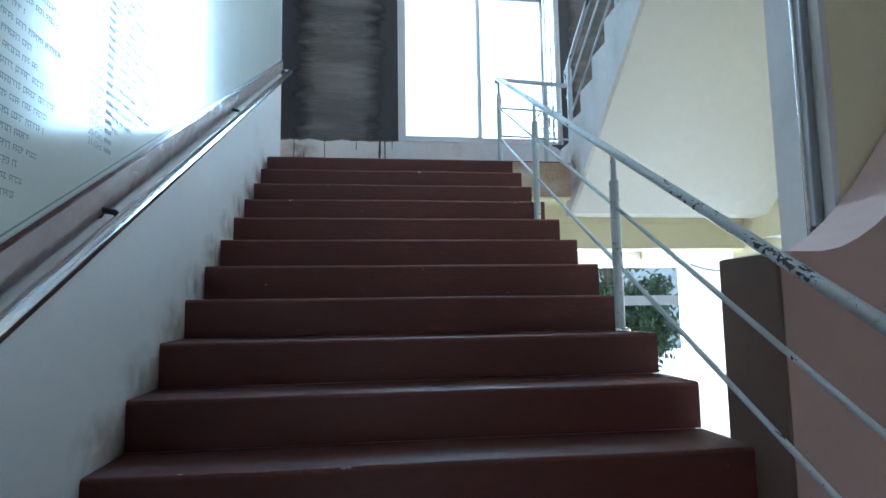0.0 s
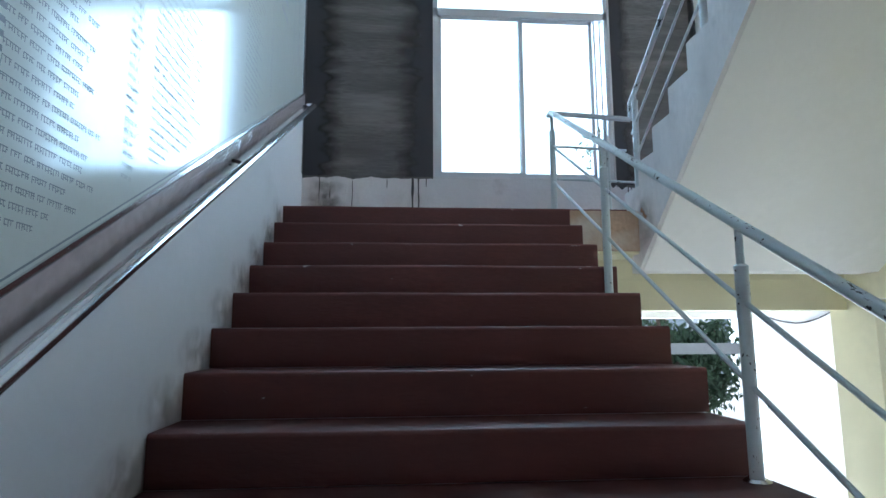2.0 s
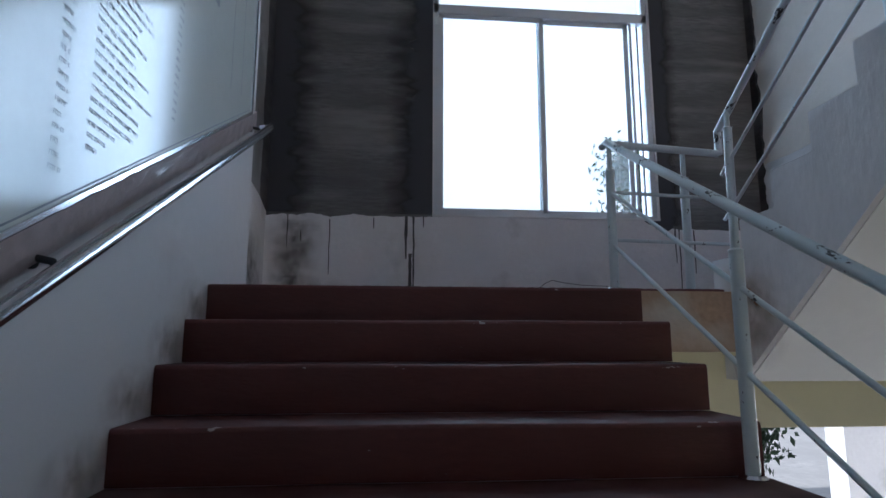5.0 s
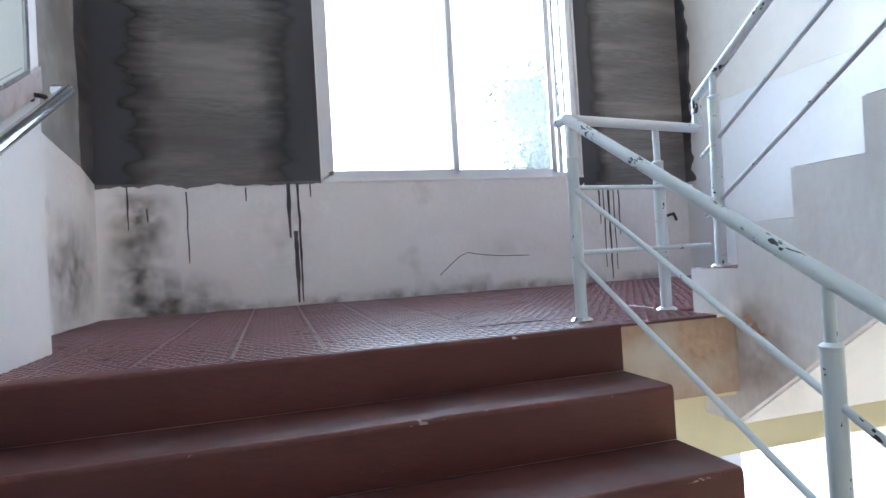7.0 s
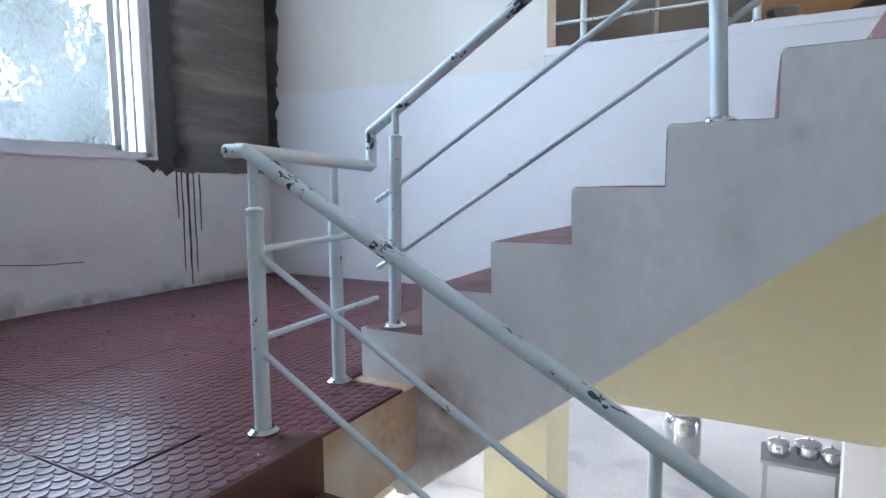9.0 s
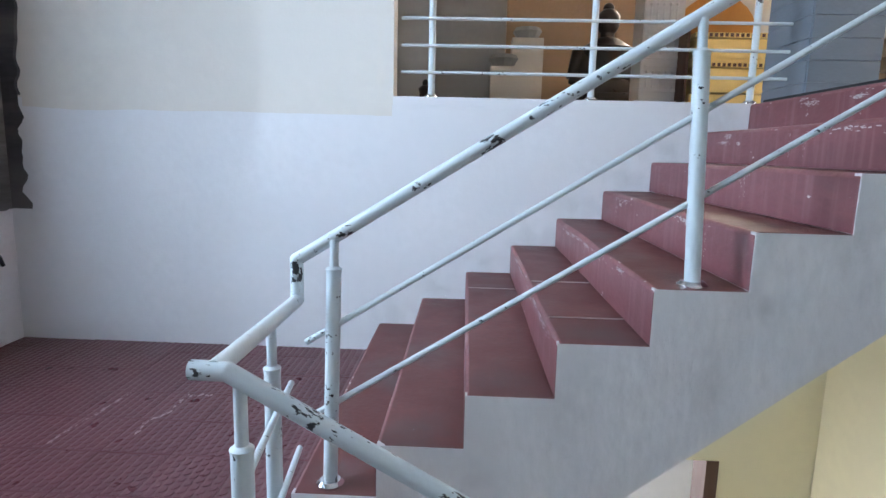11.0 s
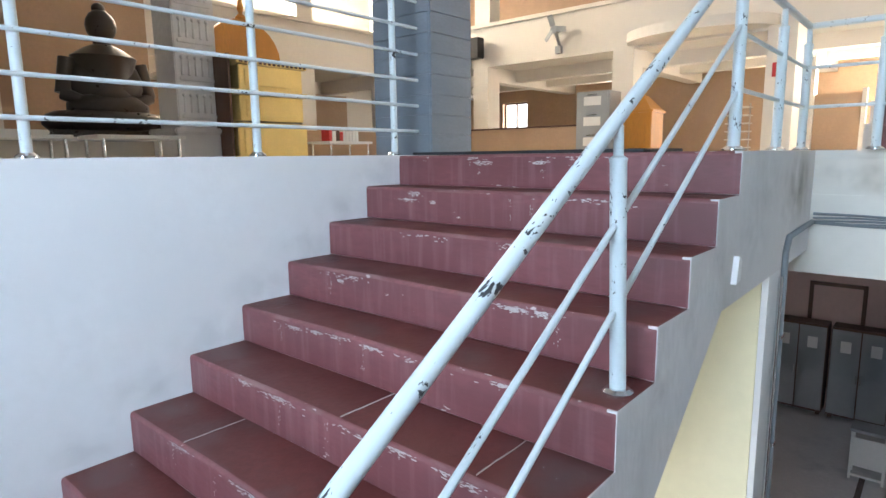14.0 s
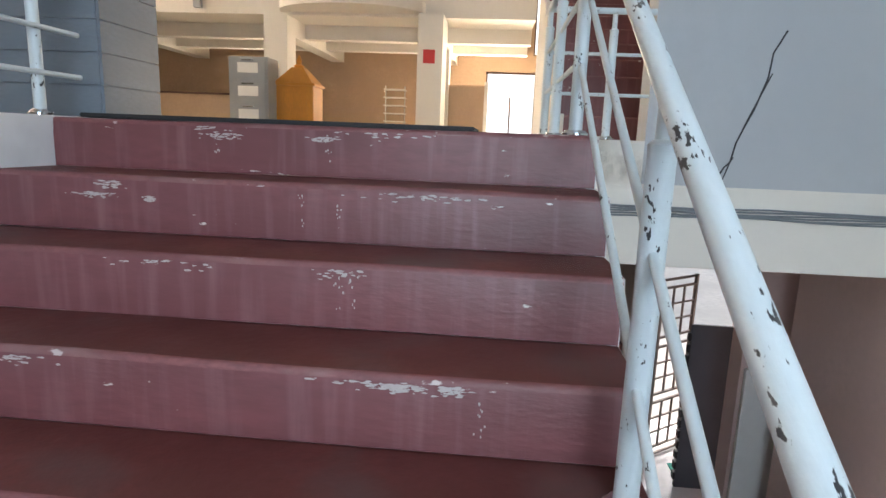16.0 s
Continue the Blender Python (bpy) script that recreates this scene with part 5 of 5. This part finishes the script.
tagged(part("door_mat", box(bmesh.new(), 3.0, -2.45, UP - 0.002, 4.40, rise2(9) - 0.03, UP + 0.014, 0.004), RUBBER), "black rubber mat at the head of the stair", "mat")
slab("wall_upper_left", (-1.15, -16.2, UP - 0.27, -0.9, -3.5, 6.2), CREAM, "cream outer wall of the upper floor")

# ---- ground floor, seen below ----
slab("ceiling_ground", (4.7, -16.2, -0.40, 14.2, BACK, -0.30), WHITE, "white ceiling over the ground floor rooms", "ceiling")
slab("wall_entrance_return", (0.37, -11.6, GROUND, 0.55, -9.3, UP - 0.27), CREAM, "cream wall outside the entrance")
slab("wall_ground_end", (0.55, -11.6, GROUND, 9.0, -11.35, UP - 0.27), PINK, "pink wall at the end of the ground floor")
side = bmesh.new()
for d in ((7.0, -11.4, GROUND, 7.2, -1.8, -0.3), (7.0, 1.2, GROUND, 7.2, BACK, -0.3), (7.0, -1.8, -0.8, 7.2, 1.2, -0.3)):
    box(side, *d)
setting("wall_ground_side", side, WHITE, "white wall of the ground floor room with a wide opening", "wall")
slab("wall_ground_left", (-1.1, -6.4, GROUND, 0.20, -6.1, UP - 0.27), PINK, "pinkish brown wall at the foot of the stair")
slab("wall_outer_left", (-1.2, -6.4, GROUND, -1.0, 0.72, UP - 0.27), PINK, "pink outer wall of the ground floor")
ent = bmesh.new()
box(ent, -1.2, -9.3, 0.0, 0.55, -9.05, UP - 0.27)
box(ent, 0.35, -9.3, GROUND, 0.55, -9.05, 0.0)
box(ent, -1.2, -9.3, -0.28, 0.35, -9.05, 0.0)
setting("wall_entrance", ent, CREAM, "cream wall round the bright entrance", "wall")
slab("wall_entrance_side", (-1.25, -9.3, GROUND, -1.0, -6.4, UP - 0.27), PINK, "pink wall beside the entrance")

pp = thing("pink_partition", (2.6, -3.1, GROUND), "pink painted partition with a brown end and a curved top", "partition")
curve = [(2.25 + 0.8 * i / 12, -1.12 + 0.17 * (0.8 * i / 12 / 0.3) ** 1.7) for i in range(13)]
part("panel", prism(bmesh.new(), [(2.103, GROUND), (3.07, GROUND), (3.07, curve[-1][1] + 0.05)] + curve[::-1] + [(2.103, -1.12)], "y", -3.18, -2.88), PINK, pp)
part("end", box(bmesh.new(), 2.085, -3.183, GROUND, 2.10, -2.88, -1.125, 0.003), BROWN_PAINT, pp, "brown painted end")

gst = tagged(new("ground_stair_flight"), "red-brown stair flight rising at the end of the ground floor", "stairs", kind="structure")
for k in range(1, 15):
    step_piece("step", 0.60, 1.93, -8.72 - 0.19 * (k - 1), -8.72 - 0.19 * k - 0.02, GROUND + (k - 1) * 0.2, GROUND + k * 0.2, gst, 0.006).data.materials[0] = RUST_WOOD
part("rail", tube(bmesh.new(), (1.97, -8.6, GROUND + 0.03), (1.97, -8.7, GROUND + 2.9), 0.03), RAIL, gst, smooth=True)


def lattice_leaf(name, a, b, h, material, label, backed=False):
    """A tall open door leaf with rows of small panes between stiles, standing from a to b."""
    a, b = Vector((*a, GROUND)), Vector((*b, GROUND))
    w = (b - a).length
    m = Matrix.Translation(a) @ Matrix.Rotation(math.atan2(b.y - a.y, b.x - a.x), 4, "Z")
    d = thing(name, (a.x, a.y, GROUND), label, "door")

    def bar(x0, z0, x1, z1, nm, t=0.02):
        bm = box(bmesh.new(), x0, -t, z0, x1, t, z1)
        bmesh.ops.transform(bm, matrix=m, verts=bm.verts)
        part(nm, bm, material, d)
    bar(0, 0.02, 0.05, h, "stile"), bar(w - 0.05, 0.02, w, h, "stile")
    for z in (0.02, 0.14, 0.85, 0.98, 1.70, 1.84, h - 0.16, h - 0.04):
        bar(0.05, z, w - 0.05, z + 0.03, "rail", 0.017)
    for z0, z1 in ((0.17, 0.85), (1.01, 1.70), (1.87, h - 0.16)):
        for i in (1, 2):
            x = 0.05 + (w - 0.1) * i / 3
            bar(x - 0.011, z0, x + 0.011, z1, "bar", 0.014)
        for i in (1, 2):
            z = z0 + (z1 - z0) * i / 3
            bar(0.05, z - 0.011, w - 0.05, z + 0.011, "bar", 0.013)
        if backed:
            bar(0.05, z0, w - 0.05, z1, "panel", 0.006)
    return d


lattice_leaf("lattice_door", (0.52, -8.07), (-0.12, -8.56), 2.72, WEATHERED, "open weathered brown lattice door leaf with small square openings")
lattice_leaf("lattice_door", (0.55, -8.10), (0.60, -8.66), 2.72, WOOD_DARK, "dark brown door leaf with square panels folded against the stair", True)
dl = thing("shutter", (-0.2, -7.4, GROUND), "dark grey open door leaf with slats", "door")
part("leaf", box(bmesh.new(), -0.38, -7.46, GROUND, 0.28, -7.40, -0.69, 0.004), SLATE, dl)
for i in range(14):
    part("slat", box(bmesh.new(), 0.281, -7.47, GROUND + 0.12 + i * 0.15, 0.31, -7.39, GROUND + 0.22 + i * 0.15), DARK_STEEL, dl)
wb = thing("white_board", (-0.3, -6.0, GROUND), "white display board leaning by the pink wall", "board")
part("panel", prism(bmesh.new(), [(-0.32, GROUND), (0.18, GROUND), (0.18, -0.72), (0.12, -0.71), (-0.32, -0.95)], "y", -6.05, -6.0), PAPER, wb)
part("edge", box(bmesh.new(), -0.36, -6.06, GROUND, -0.325, -5.99, -1.15, 0.003), DARK_STEEL, wb, "dark edge strip")
tagged(part("floor_mat", box(bmesh.new(), -0.6, -8.0, GROUND + 0.002, 0.2, -7.5, GROUND + 0.012), GREEN), "green mat on the marble floor by the entrance", "mat")
inlay = bmesh.new()
for d in ((1.15, -8.6, 1.22, -5.2), (1.15, -7.99, 2.9, -7.92), (2.5, -9.0, 2.57, -7.92)):
    box(inlay, d[0], d[1], GROUND - 0.002, d[2], d[3], GROUND + 0.003)
setting("floor_inlay", inlay, GRANITE, "black stone inlay line in the marble floor", "floor")


def cupboard(x, label):
    c = thing("glass_cupboard", (x, -11.1, GROUND), label, "cupboard", "glass cupboards")
    part("body", box(bmesh.new(), x - 0.42, -11.33, GROUND + 0.06, x + 0.42, -10.95, GROUND + 1.62, 0.006), WOOD_DARK, c)
    for s in (-1, 1):
        d = part("door", box(bmesh.new(), x + s * 0.21 - 0.20, -10.95, GROUND + 0.1, x + s * 0.21 + 0.20, -10.93, GROUND + 1.58, 0.004), STEEL_GREY, c)
        part("pane", box(bmesh.new(), x + s * 0.21 - 0.14, -10.932, GROUND + 0.8, x + s * 0.21 + 0.14, -10.926, GROUND + 1.5), GLASS, d)
        part("notice", box(bmesh.new(), x + s * 0.21 - 0.08, -10.925, GROUND + 1.2, x + s * 0.21 + 0.07, -10.922, GROUND + 1.4), PAPER, d, "white paper notice")
        part("handle", box(bmesh.new(), x + s * 0.03 - 0.008, -10.93, GROUND + 0.7, x + s * 0.03 + 0.008, -10.91, GROUND + 0.85), STEEL, d)
    for sx in (-1, 1):
        part("foot", box(bmesh.new(), x + sx * 0.36 - 0.03, -11.3, GROUND, x + sx * 0.36 + 0.03, -11.0, GROUND + 0.06), WOOD_DARK, c)


for x in (2.85, 3.75, 4.6):
    cupboard(x, "dark wooden cupboard with glass doors and paper notices")
stool = thing("display_stand", (2.5, -9.05, GROUND), "small white stand with a sloping dark top", "stand")
for sx in (-1, 1):
    for sy in (-1, 1):
        part("leg", box(bmesh.new(), 2.5 + sx * 0.19 - 0.015, -9.05 + sy * 0.14 - 0.015, GROUND, 2.5 + sx * 0.19 + 0.015, -9.05 + sy * 0.14 + 0.015, GROUND + 0.70), PAPER, stool)
part("panel", box(bmesh.new(), 2.5 - 0.19, -8.92, GROUND + 0.2, 2.5 + 0.19, -8.90, GROUND + 0.62), PAPER, stool)
part("rail", box(bmesh.new(), 2.5 - 0.19, -8.92, GROUND + 0.05, 2.5 + 0.19, -8.895, GROUND + 0.08), PAPER, stool)
part("top", box(bmesh.new(), 2.5 - 0.22, -9.24, GROUND + 0.70, 2.5 + 0.22, -8.88, GROUND + 0.74, 0.005), STEEL_GREY, stool, "grey top")
lm = thing("oil_lamp_stand", (4.05, -9.7, GROUND), "old brass standing oil lamp on a round foot", "lamp")
part("foot", lathe(bmesh.new(), [(0.20, 0), (0.20, 0.03), (0.10, 0.08), (0.05, 0.14), (0.035, 0.2)], (4.05, -9.7, GROUND)), BRASS, lm, smooth=True)
part("stem", lathe(bmesh.new(), [(0.03, 0.2), (0.045, 0.35), (0.025, 0.5), (0.04, 0.65), (0.025, 0.85)], (4.05, -9.7, GROUND)), BRASS, lm, smooth=True)
part("bowl", lathe(bmesh.new(), [(0.03, 0.85), (0.16, 0.92), (0.18, 0.97), (0.10, 1.0), (0.05, 1.06), (0.03, 1.16)], (4.05, -9.7, GROUND)), BRASS, lm, smooth=True)
bs = thing("wall_sign", (2.15, -11.34, -0.9), "blue sign with two lines of white writing", "sign")
part("panel", box(bmesh.new(), 1.95, -11.35, -1.0, 2.55, -11.33, -0.74, 0.003), SIGN_BLUE, bs)
for i, (a, b) in enumerate(((2.02, 2.48), (2.05, 2.46))):
    for j in range(6):
        part("writing", box(bmesh.new(), a + (b - a) * j / 6, -11.329, -0.85 - 0.09 * i, a + (b - a) * (j + 0.8) / 6, -11.326, -0.80 - 0.09 * i), PAPER, bs)
wf = thing("window_6", (3.2, -11.34, -0.9), "dark framed window in the pink wall", "window", kind="structure")
for q in ((2.86, -1.7, 2.92, -0.68), (2.86, -0.74, 3.7, -0.68), (3.64, -1.7, 3.7, -0.68)):
    part("frame", box(bmesh.new(), q[0], -11.36, q[1], q[2], -11.31, q[3]), WOOD_DARK, wf)

# conduit and cables
cd = thing("conduit", (IN2 - 0.01, -2.80, 0), "grey electrical conduit clipped to the column", "conduit")
part("tube", pipe(bmesh.new(), [(IN2 - 0.014, -2.80, GROUND + 0.02), (IN2 - 0.014, -2.80, 1.06), (IN2 - 0.014, -2.86, 1.13), (IN2 - 0.014, -3.48, 1.15)], 0.016), CABLE, cd, smooth=True)
for z in (-2.2, -1.0, 0.0, 0.6):
    part("clip", box(bmesh.new(), IN2 - 0.03, -2.83, z, IN2 + 0.005, -2.77, z + 0.02), STEEL, cd)
part("tube", pipe(bmesh.new(), [(IN2 - 0.012, -2.74, GROUND + 0.02), (IN2 - 0.012, -2.74, 0.94)], 0.011), STEEL, cd, smooth=True)
cbl = thing("cable_bundle", (1.5, -3.47, 1.14), "bundle of grey cables sagging along the beam", "cables")
random.seed(21)
for i in range(6):
    z, y = 1.145 + 0.011 * i, -3.475 + 0.006 * (i % 2)
    pts = [(IN2 - 0.02 - 2.5 * j / 12, y, z - 0.012 * math.sin(j * 0.9 + i) * random.random()) for j in range(13)]
    part("cable", cord(bmesh.new(), pts, 0.0055), CABLE, cbl)
tagged(part("plaster_bracket", prism(bmesh.new(), [(-1.86, 1.05), (-1.92, 1.06), (-1.925, 1.14), (-1.885, 1.16)], "x", IN2 - 0.022, IN2 + 0.001), STAINED), "white plaster lump on the stair side", "plaster")
wire = thing("loose_wire", (4.6, 2.5, -0.75), "dark wire looped under the lintel", "wire")
part("wire", cord(bmesh.new(), [(5.15 + 0.9 * i / 12, BACK - 0.03, -0.72 - 0.12 * math.sin(math.pi * i / 12) + 0.08 * i / 12) for i in range(13)], 0.008), DARK_STEEL, wire)
hook = thing("wall_hook", (4.30, BACK - 0.02, 0.5), "small dark bent cable end on the back wall", "wire")
part("wire", pipe(bmesh.new(), [(4.22, BACK, 0.50), (4.22, BACK - 0.03, 0.54), (4.30, BACK - 0.035, 0.56), (4.33, BACK - 0.03, 0.50)], 0.012, 8), DARK_STEEL, hook)
stn = thing("water_pot", (9.1, -0.1, GROUND), "round steel water drum on the ground floor", "drum")
part("body", lathe(bmesh.new(), [(0.22, 0), (0.25, 0.05), (0.25, 0.5), (0.20, 0.58), (0.22, 0.62)], (9.2, -0.2, GROUND)), STEEL, stn, smooth=True)
stn.matrix_world = pose(9.2, -0.2, GROUND)
for c in stn.children:
    c.matrix_parent_inverse = stn.matrix_world.inverted()

tb = thing("serving_table", (8.0, -1.5, GROUND), "low grey serving table with steel pots in the ground floor room", "table")
part("top", box(bmesh.new(), 7.75, -1.95, GROUND + 0.70, 8.3, -1.15, GROUND + 0.74, 0.01), STEEL_GREY, tb)
for sx in (7.80, 8.25):
    for sy in (-1.90, -1.20):
        part("leg", box(bmesh.new(), sx - 0.02, sy - 0.02, GROUND, sx + 0.02, sy + 0.02, GROUND + 0.70), STEEL_GREY, tb)
for px, py, pr in ((7.95, -1.32, 0.11), (8.05, -1.60, 0.13), (7.92, -1.80, 0.09)):
    pot = thing("steel_pot", (px, py, GROUND + 0.74), "round steel cooking pot on the serving table", "pot", "pots on the table")
    part("body", lathe(bmesh.new(), [(pr * 0.7, 0.0), (pr, 0.04), (pr, 0.13), (pr * 0.85, 0.15), (pr * 0.95, 0.165)], (px, py, GROUND + 0.741), 20), STEEL, pot, smooth=True)
    part("lid", lathe(bmesh.new(), [(pr * 0.97, 0.166), (pr * 0.5, 0.195), (0.012, 0.20), (0.016, 0.225)], (px, py, GROUND + 0.741), 20), STEEL, pot, smooth=True)

# ---- outside ----
def tree(x, y, z, h, spread, seed, n=1500):
    """Tapered trunk with limbs and a crown of many small leaf clumps."""
    rnd = random.Random(seed)
    t = thing("tree", (x, y, z), "leafy green tree outside the building", "tree", "trees outside")
    tr = bmesh.new()
    tube(tr, (x, y, z), (x + 0.1, y, z + h * 0.5), 0.16, 0.10, 10)
    tips = []
    for i in range(9):
        a = rnd.uniform(0, 6.28)
        b = Vector((x + 0.1 * rnd.random(), y, z + h * rnd.uniform(0.3, 0.5)))
        e = b + Vector((math.cos(a) * spread * rnd.uniform(0.4, 0.9), math.sin(a) * spread * rnd.uniform(0.4, 0.9), h * rnd.uniform(0.12, 0.45)))
        tube(tr, b, e, 0.06, 0.02, 7)
        tips.append(e)
        tips.append((b + e) / 2)
    part("trunk", tr, BARK, t, smooth=True)
    verts, faces = [], []
    for i in range(n):
        c = rnd.choice(tips) + Vector((rnd.gauss(0, 0.33), rnd.gauss(0, 0.33), rnd.gauss(0, 0.28))) * spread * 0.55
        q = Euler((rnd.uniform(0, 6), rnd.uniform(0, 6), rnd.uniform(0, 6))).to_matrix()
        s = rnd.uniform(0.05, 0.095)
        k = len(verts)
        for u, v in ((-1, 0), (0, -0.45), (1, 0), (0, 0.45)):
            p = q @ Vector((u * s, v * s, 0.15 * s * abs(u)))
            verts.append(tuple(c + p))
        faces.append((k, k + 1, k + 2, k + 3))
    me = bpy.data.meshes.new("crown")
    me.from_pydata(verts, [], faces)
    me.materials.append(LEAF)
    cr = new("crown", me)
    cr.parent = t
    cr.matrix_parent_inverse = t.matrix_world.inverted()
    tagged(cr, kind="stuff")
    return t


OUT = GROUND - 0.28
tree(6.5, 8.4, OUT, 7.2, 1.5, 3, 15000)
tree(5.7, 6.3, OUT, 3.4, 0.9, 5, 3200)
tree(6.6, 7.4, OUT, 2.6, 1.1, 6, 3200)
tree(5.0, 7.6, OUT, 3.9, 0.8, 12, 2400)
tree(7.4, 31.0, OUT, 9.6, 2.4, 8, 3500)
tree(12.2, 33.0, OUT, 9.2, 2.4, 9, 3500)
hz = thing("neighbour_house", (6, 20, OUT), "long pale rendered house with a flat roof outside the window", "house")
part("wall", box(bmesh.new(), -6, 22, OUT, 16, 27, 3.6), SHADED_RENDER, hz)
part("roof", box(bmesh.new(), -6.3, 21.6, 3.6, 16.3, 27.3, 3.83, 0.02), SHADED_RENDER, hz)
for x in (-4, -1, 2, 5, 8, 11, 14):
    w = part("window", box(bmesh.new(), x, 21.97, -1.4, x + 1.1, 22.02, -0.2), STEEL_GREY, hz)
    for i in range(3):
        part("bar", box(bmesh.new(), x + 0.26 * (i + 1), 21.94, -1.4, x + 0.26 * (i + 1) + 0.03, 21.97, -0.2), PAPER, w)
wl = thing("yard_wall", (5, 9, OUT), "white yard wall with a grilled gate", "wall")
part("wall", box(bmesh.new(), 2.0, 9.6, OUT, 5.4, 9.8, -1.6), WHITE, wl)
part("beam", box(bmesh.new(), 2.0, 5.0, -1.25, 7.5, 5.2, -1.08), CONCRETE, wl)
for i in range(8):
    part("bar", box(bmesh.new(), 5.5 + 0.14 * i, 9.65, OUT, 5.53 + 0.14 * i, 9.68, -1.5), STEEL_GREY, wl)

# ---- landing tiles, one piece each ----
def tile_mesh(size, thick):
    """A cement tile pressed with rows of overlapping scales, each lifting to its round front lip."""
    verts, faces = [], []
    g, e = 0.0006, size - 0.0006
    for z, q in ((-thick, 0.0), (-0.002, 0.0), (0.0, 0.002)):
        verts += [(g + q, g + q, z), (e - q, g + q, z), (e - q, e - q, z), (g + q, e - q, z)]
    for k in (0, 4):
        for i in range(4):
            faces.append((k + i, k + (i + 1) % 4, k + 4 + (i + 1) % 4, k + 4 + i))
    faces.append((8, 9, 10, 11))
    cols, rows, seg = 6, 8, 8
    w, d = (size - 0.012) / cols, (size - 0.012) / rows
    for j in range(rows):
        for i in range(cols + (j % 2)):
            cx = 0.006 + (i + (0.0 if j % 2 else 0.5)) * w
            yb, k = 0.006 + (j + 1) * d, len(verts)
            x0, x1 = max(0.006, cx - w * 0.47), min(size - 0.006, cx + w * 0.47)
            verts += [(x0, yb, 0.0004), (x1, yb, 0.0004)]
            arc = []
            for n in range(seg + 1):
                a = math.pi * n / seg
                arc.append((min(max(cx + w * 0.47 * math.cos(a), x0), x1), yb - d * (0.30 + 0.62 * math.sin(a))))
            verts += [(x, y, 0.0026) for x, y in arc] + [(cx + (x - cx) * 1.03, y - 0.0012, 0.0) for x, y in arc]
            faces.append((k, *range(k + 2 + seg, k + 1, -1), k + 1))
            for n in range(seg):
                p = k + 2 + n
                faces.append((p, p + 1, p + seg + 2, p + seg + 1))
    me = bpy.data.meshes.new("tile")
    me.from_pydata(verts, [], faces)
    me.materials.append(TILE)
    me.validate()
    bm = bmesh.new()
    bm.from_mesh(me)
    bmesh.ops.recalc_face_normals(bm, faces=bm.faces)
    for f in bm.faces:
        if f.normal.z < -0.5:
            f.normal_flip()
    bm.to_mesh(me)
    bm.free()
    return me


TS = 0.30
tile = tile_mesh(TS, 0.012)
random.seed(8)
for i in range(17):
    for j in range(9):
        x, y = -0.5 + i * TS, 0.006 + j * TS
        left = max(0.0, -0.297 - x)
        x0, x1, y1 = x + left, min(x + TS, WALL - 0.004), min(y + TS, BACK - 0.004)
        if x1 > IN2 and y < 0.25:
            y = 0.254
        sx, sy = (x1 - x0) / TS, (y1 - y) / TS
        if sx < 0.1 or sy < 0.05:
            continue
        loose = i == 7 and j == 1
        ob = new("tile", tile)
        ob.parent = landing
        ob.matrix_world = pose(x0, y, (0.0015 if loose else -0.0035) + random.uniform(-0.001, 0.001), random.uniform(-0.25, 0.25), random.uniform(-0.25, 0.25) - (0.5 if loose else 0), 0) @ Matrix.Diagonal((sx, sy, 1, 1))
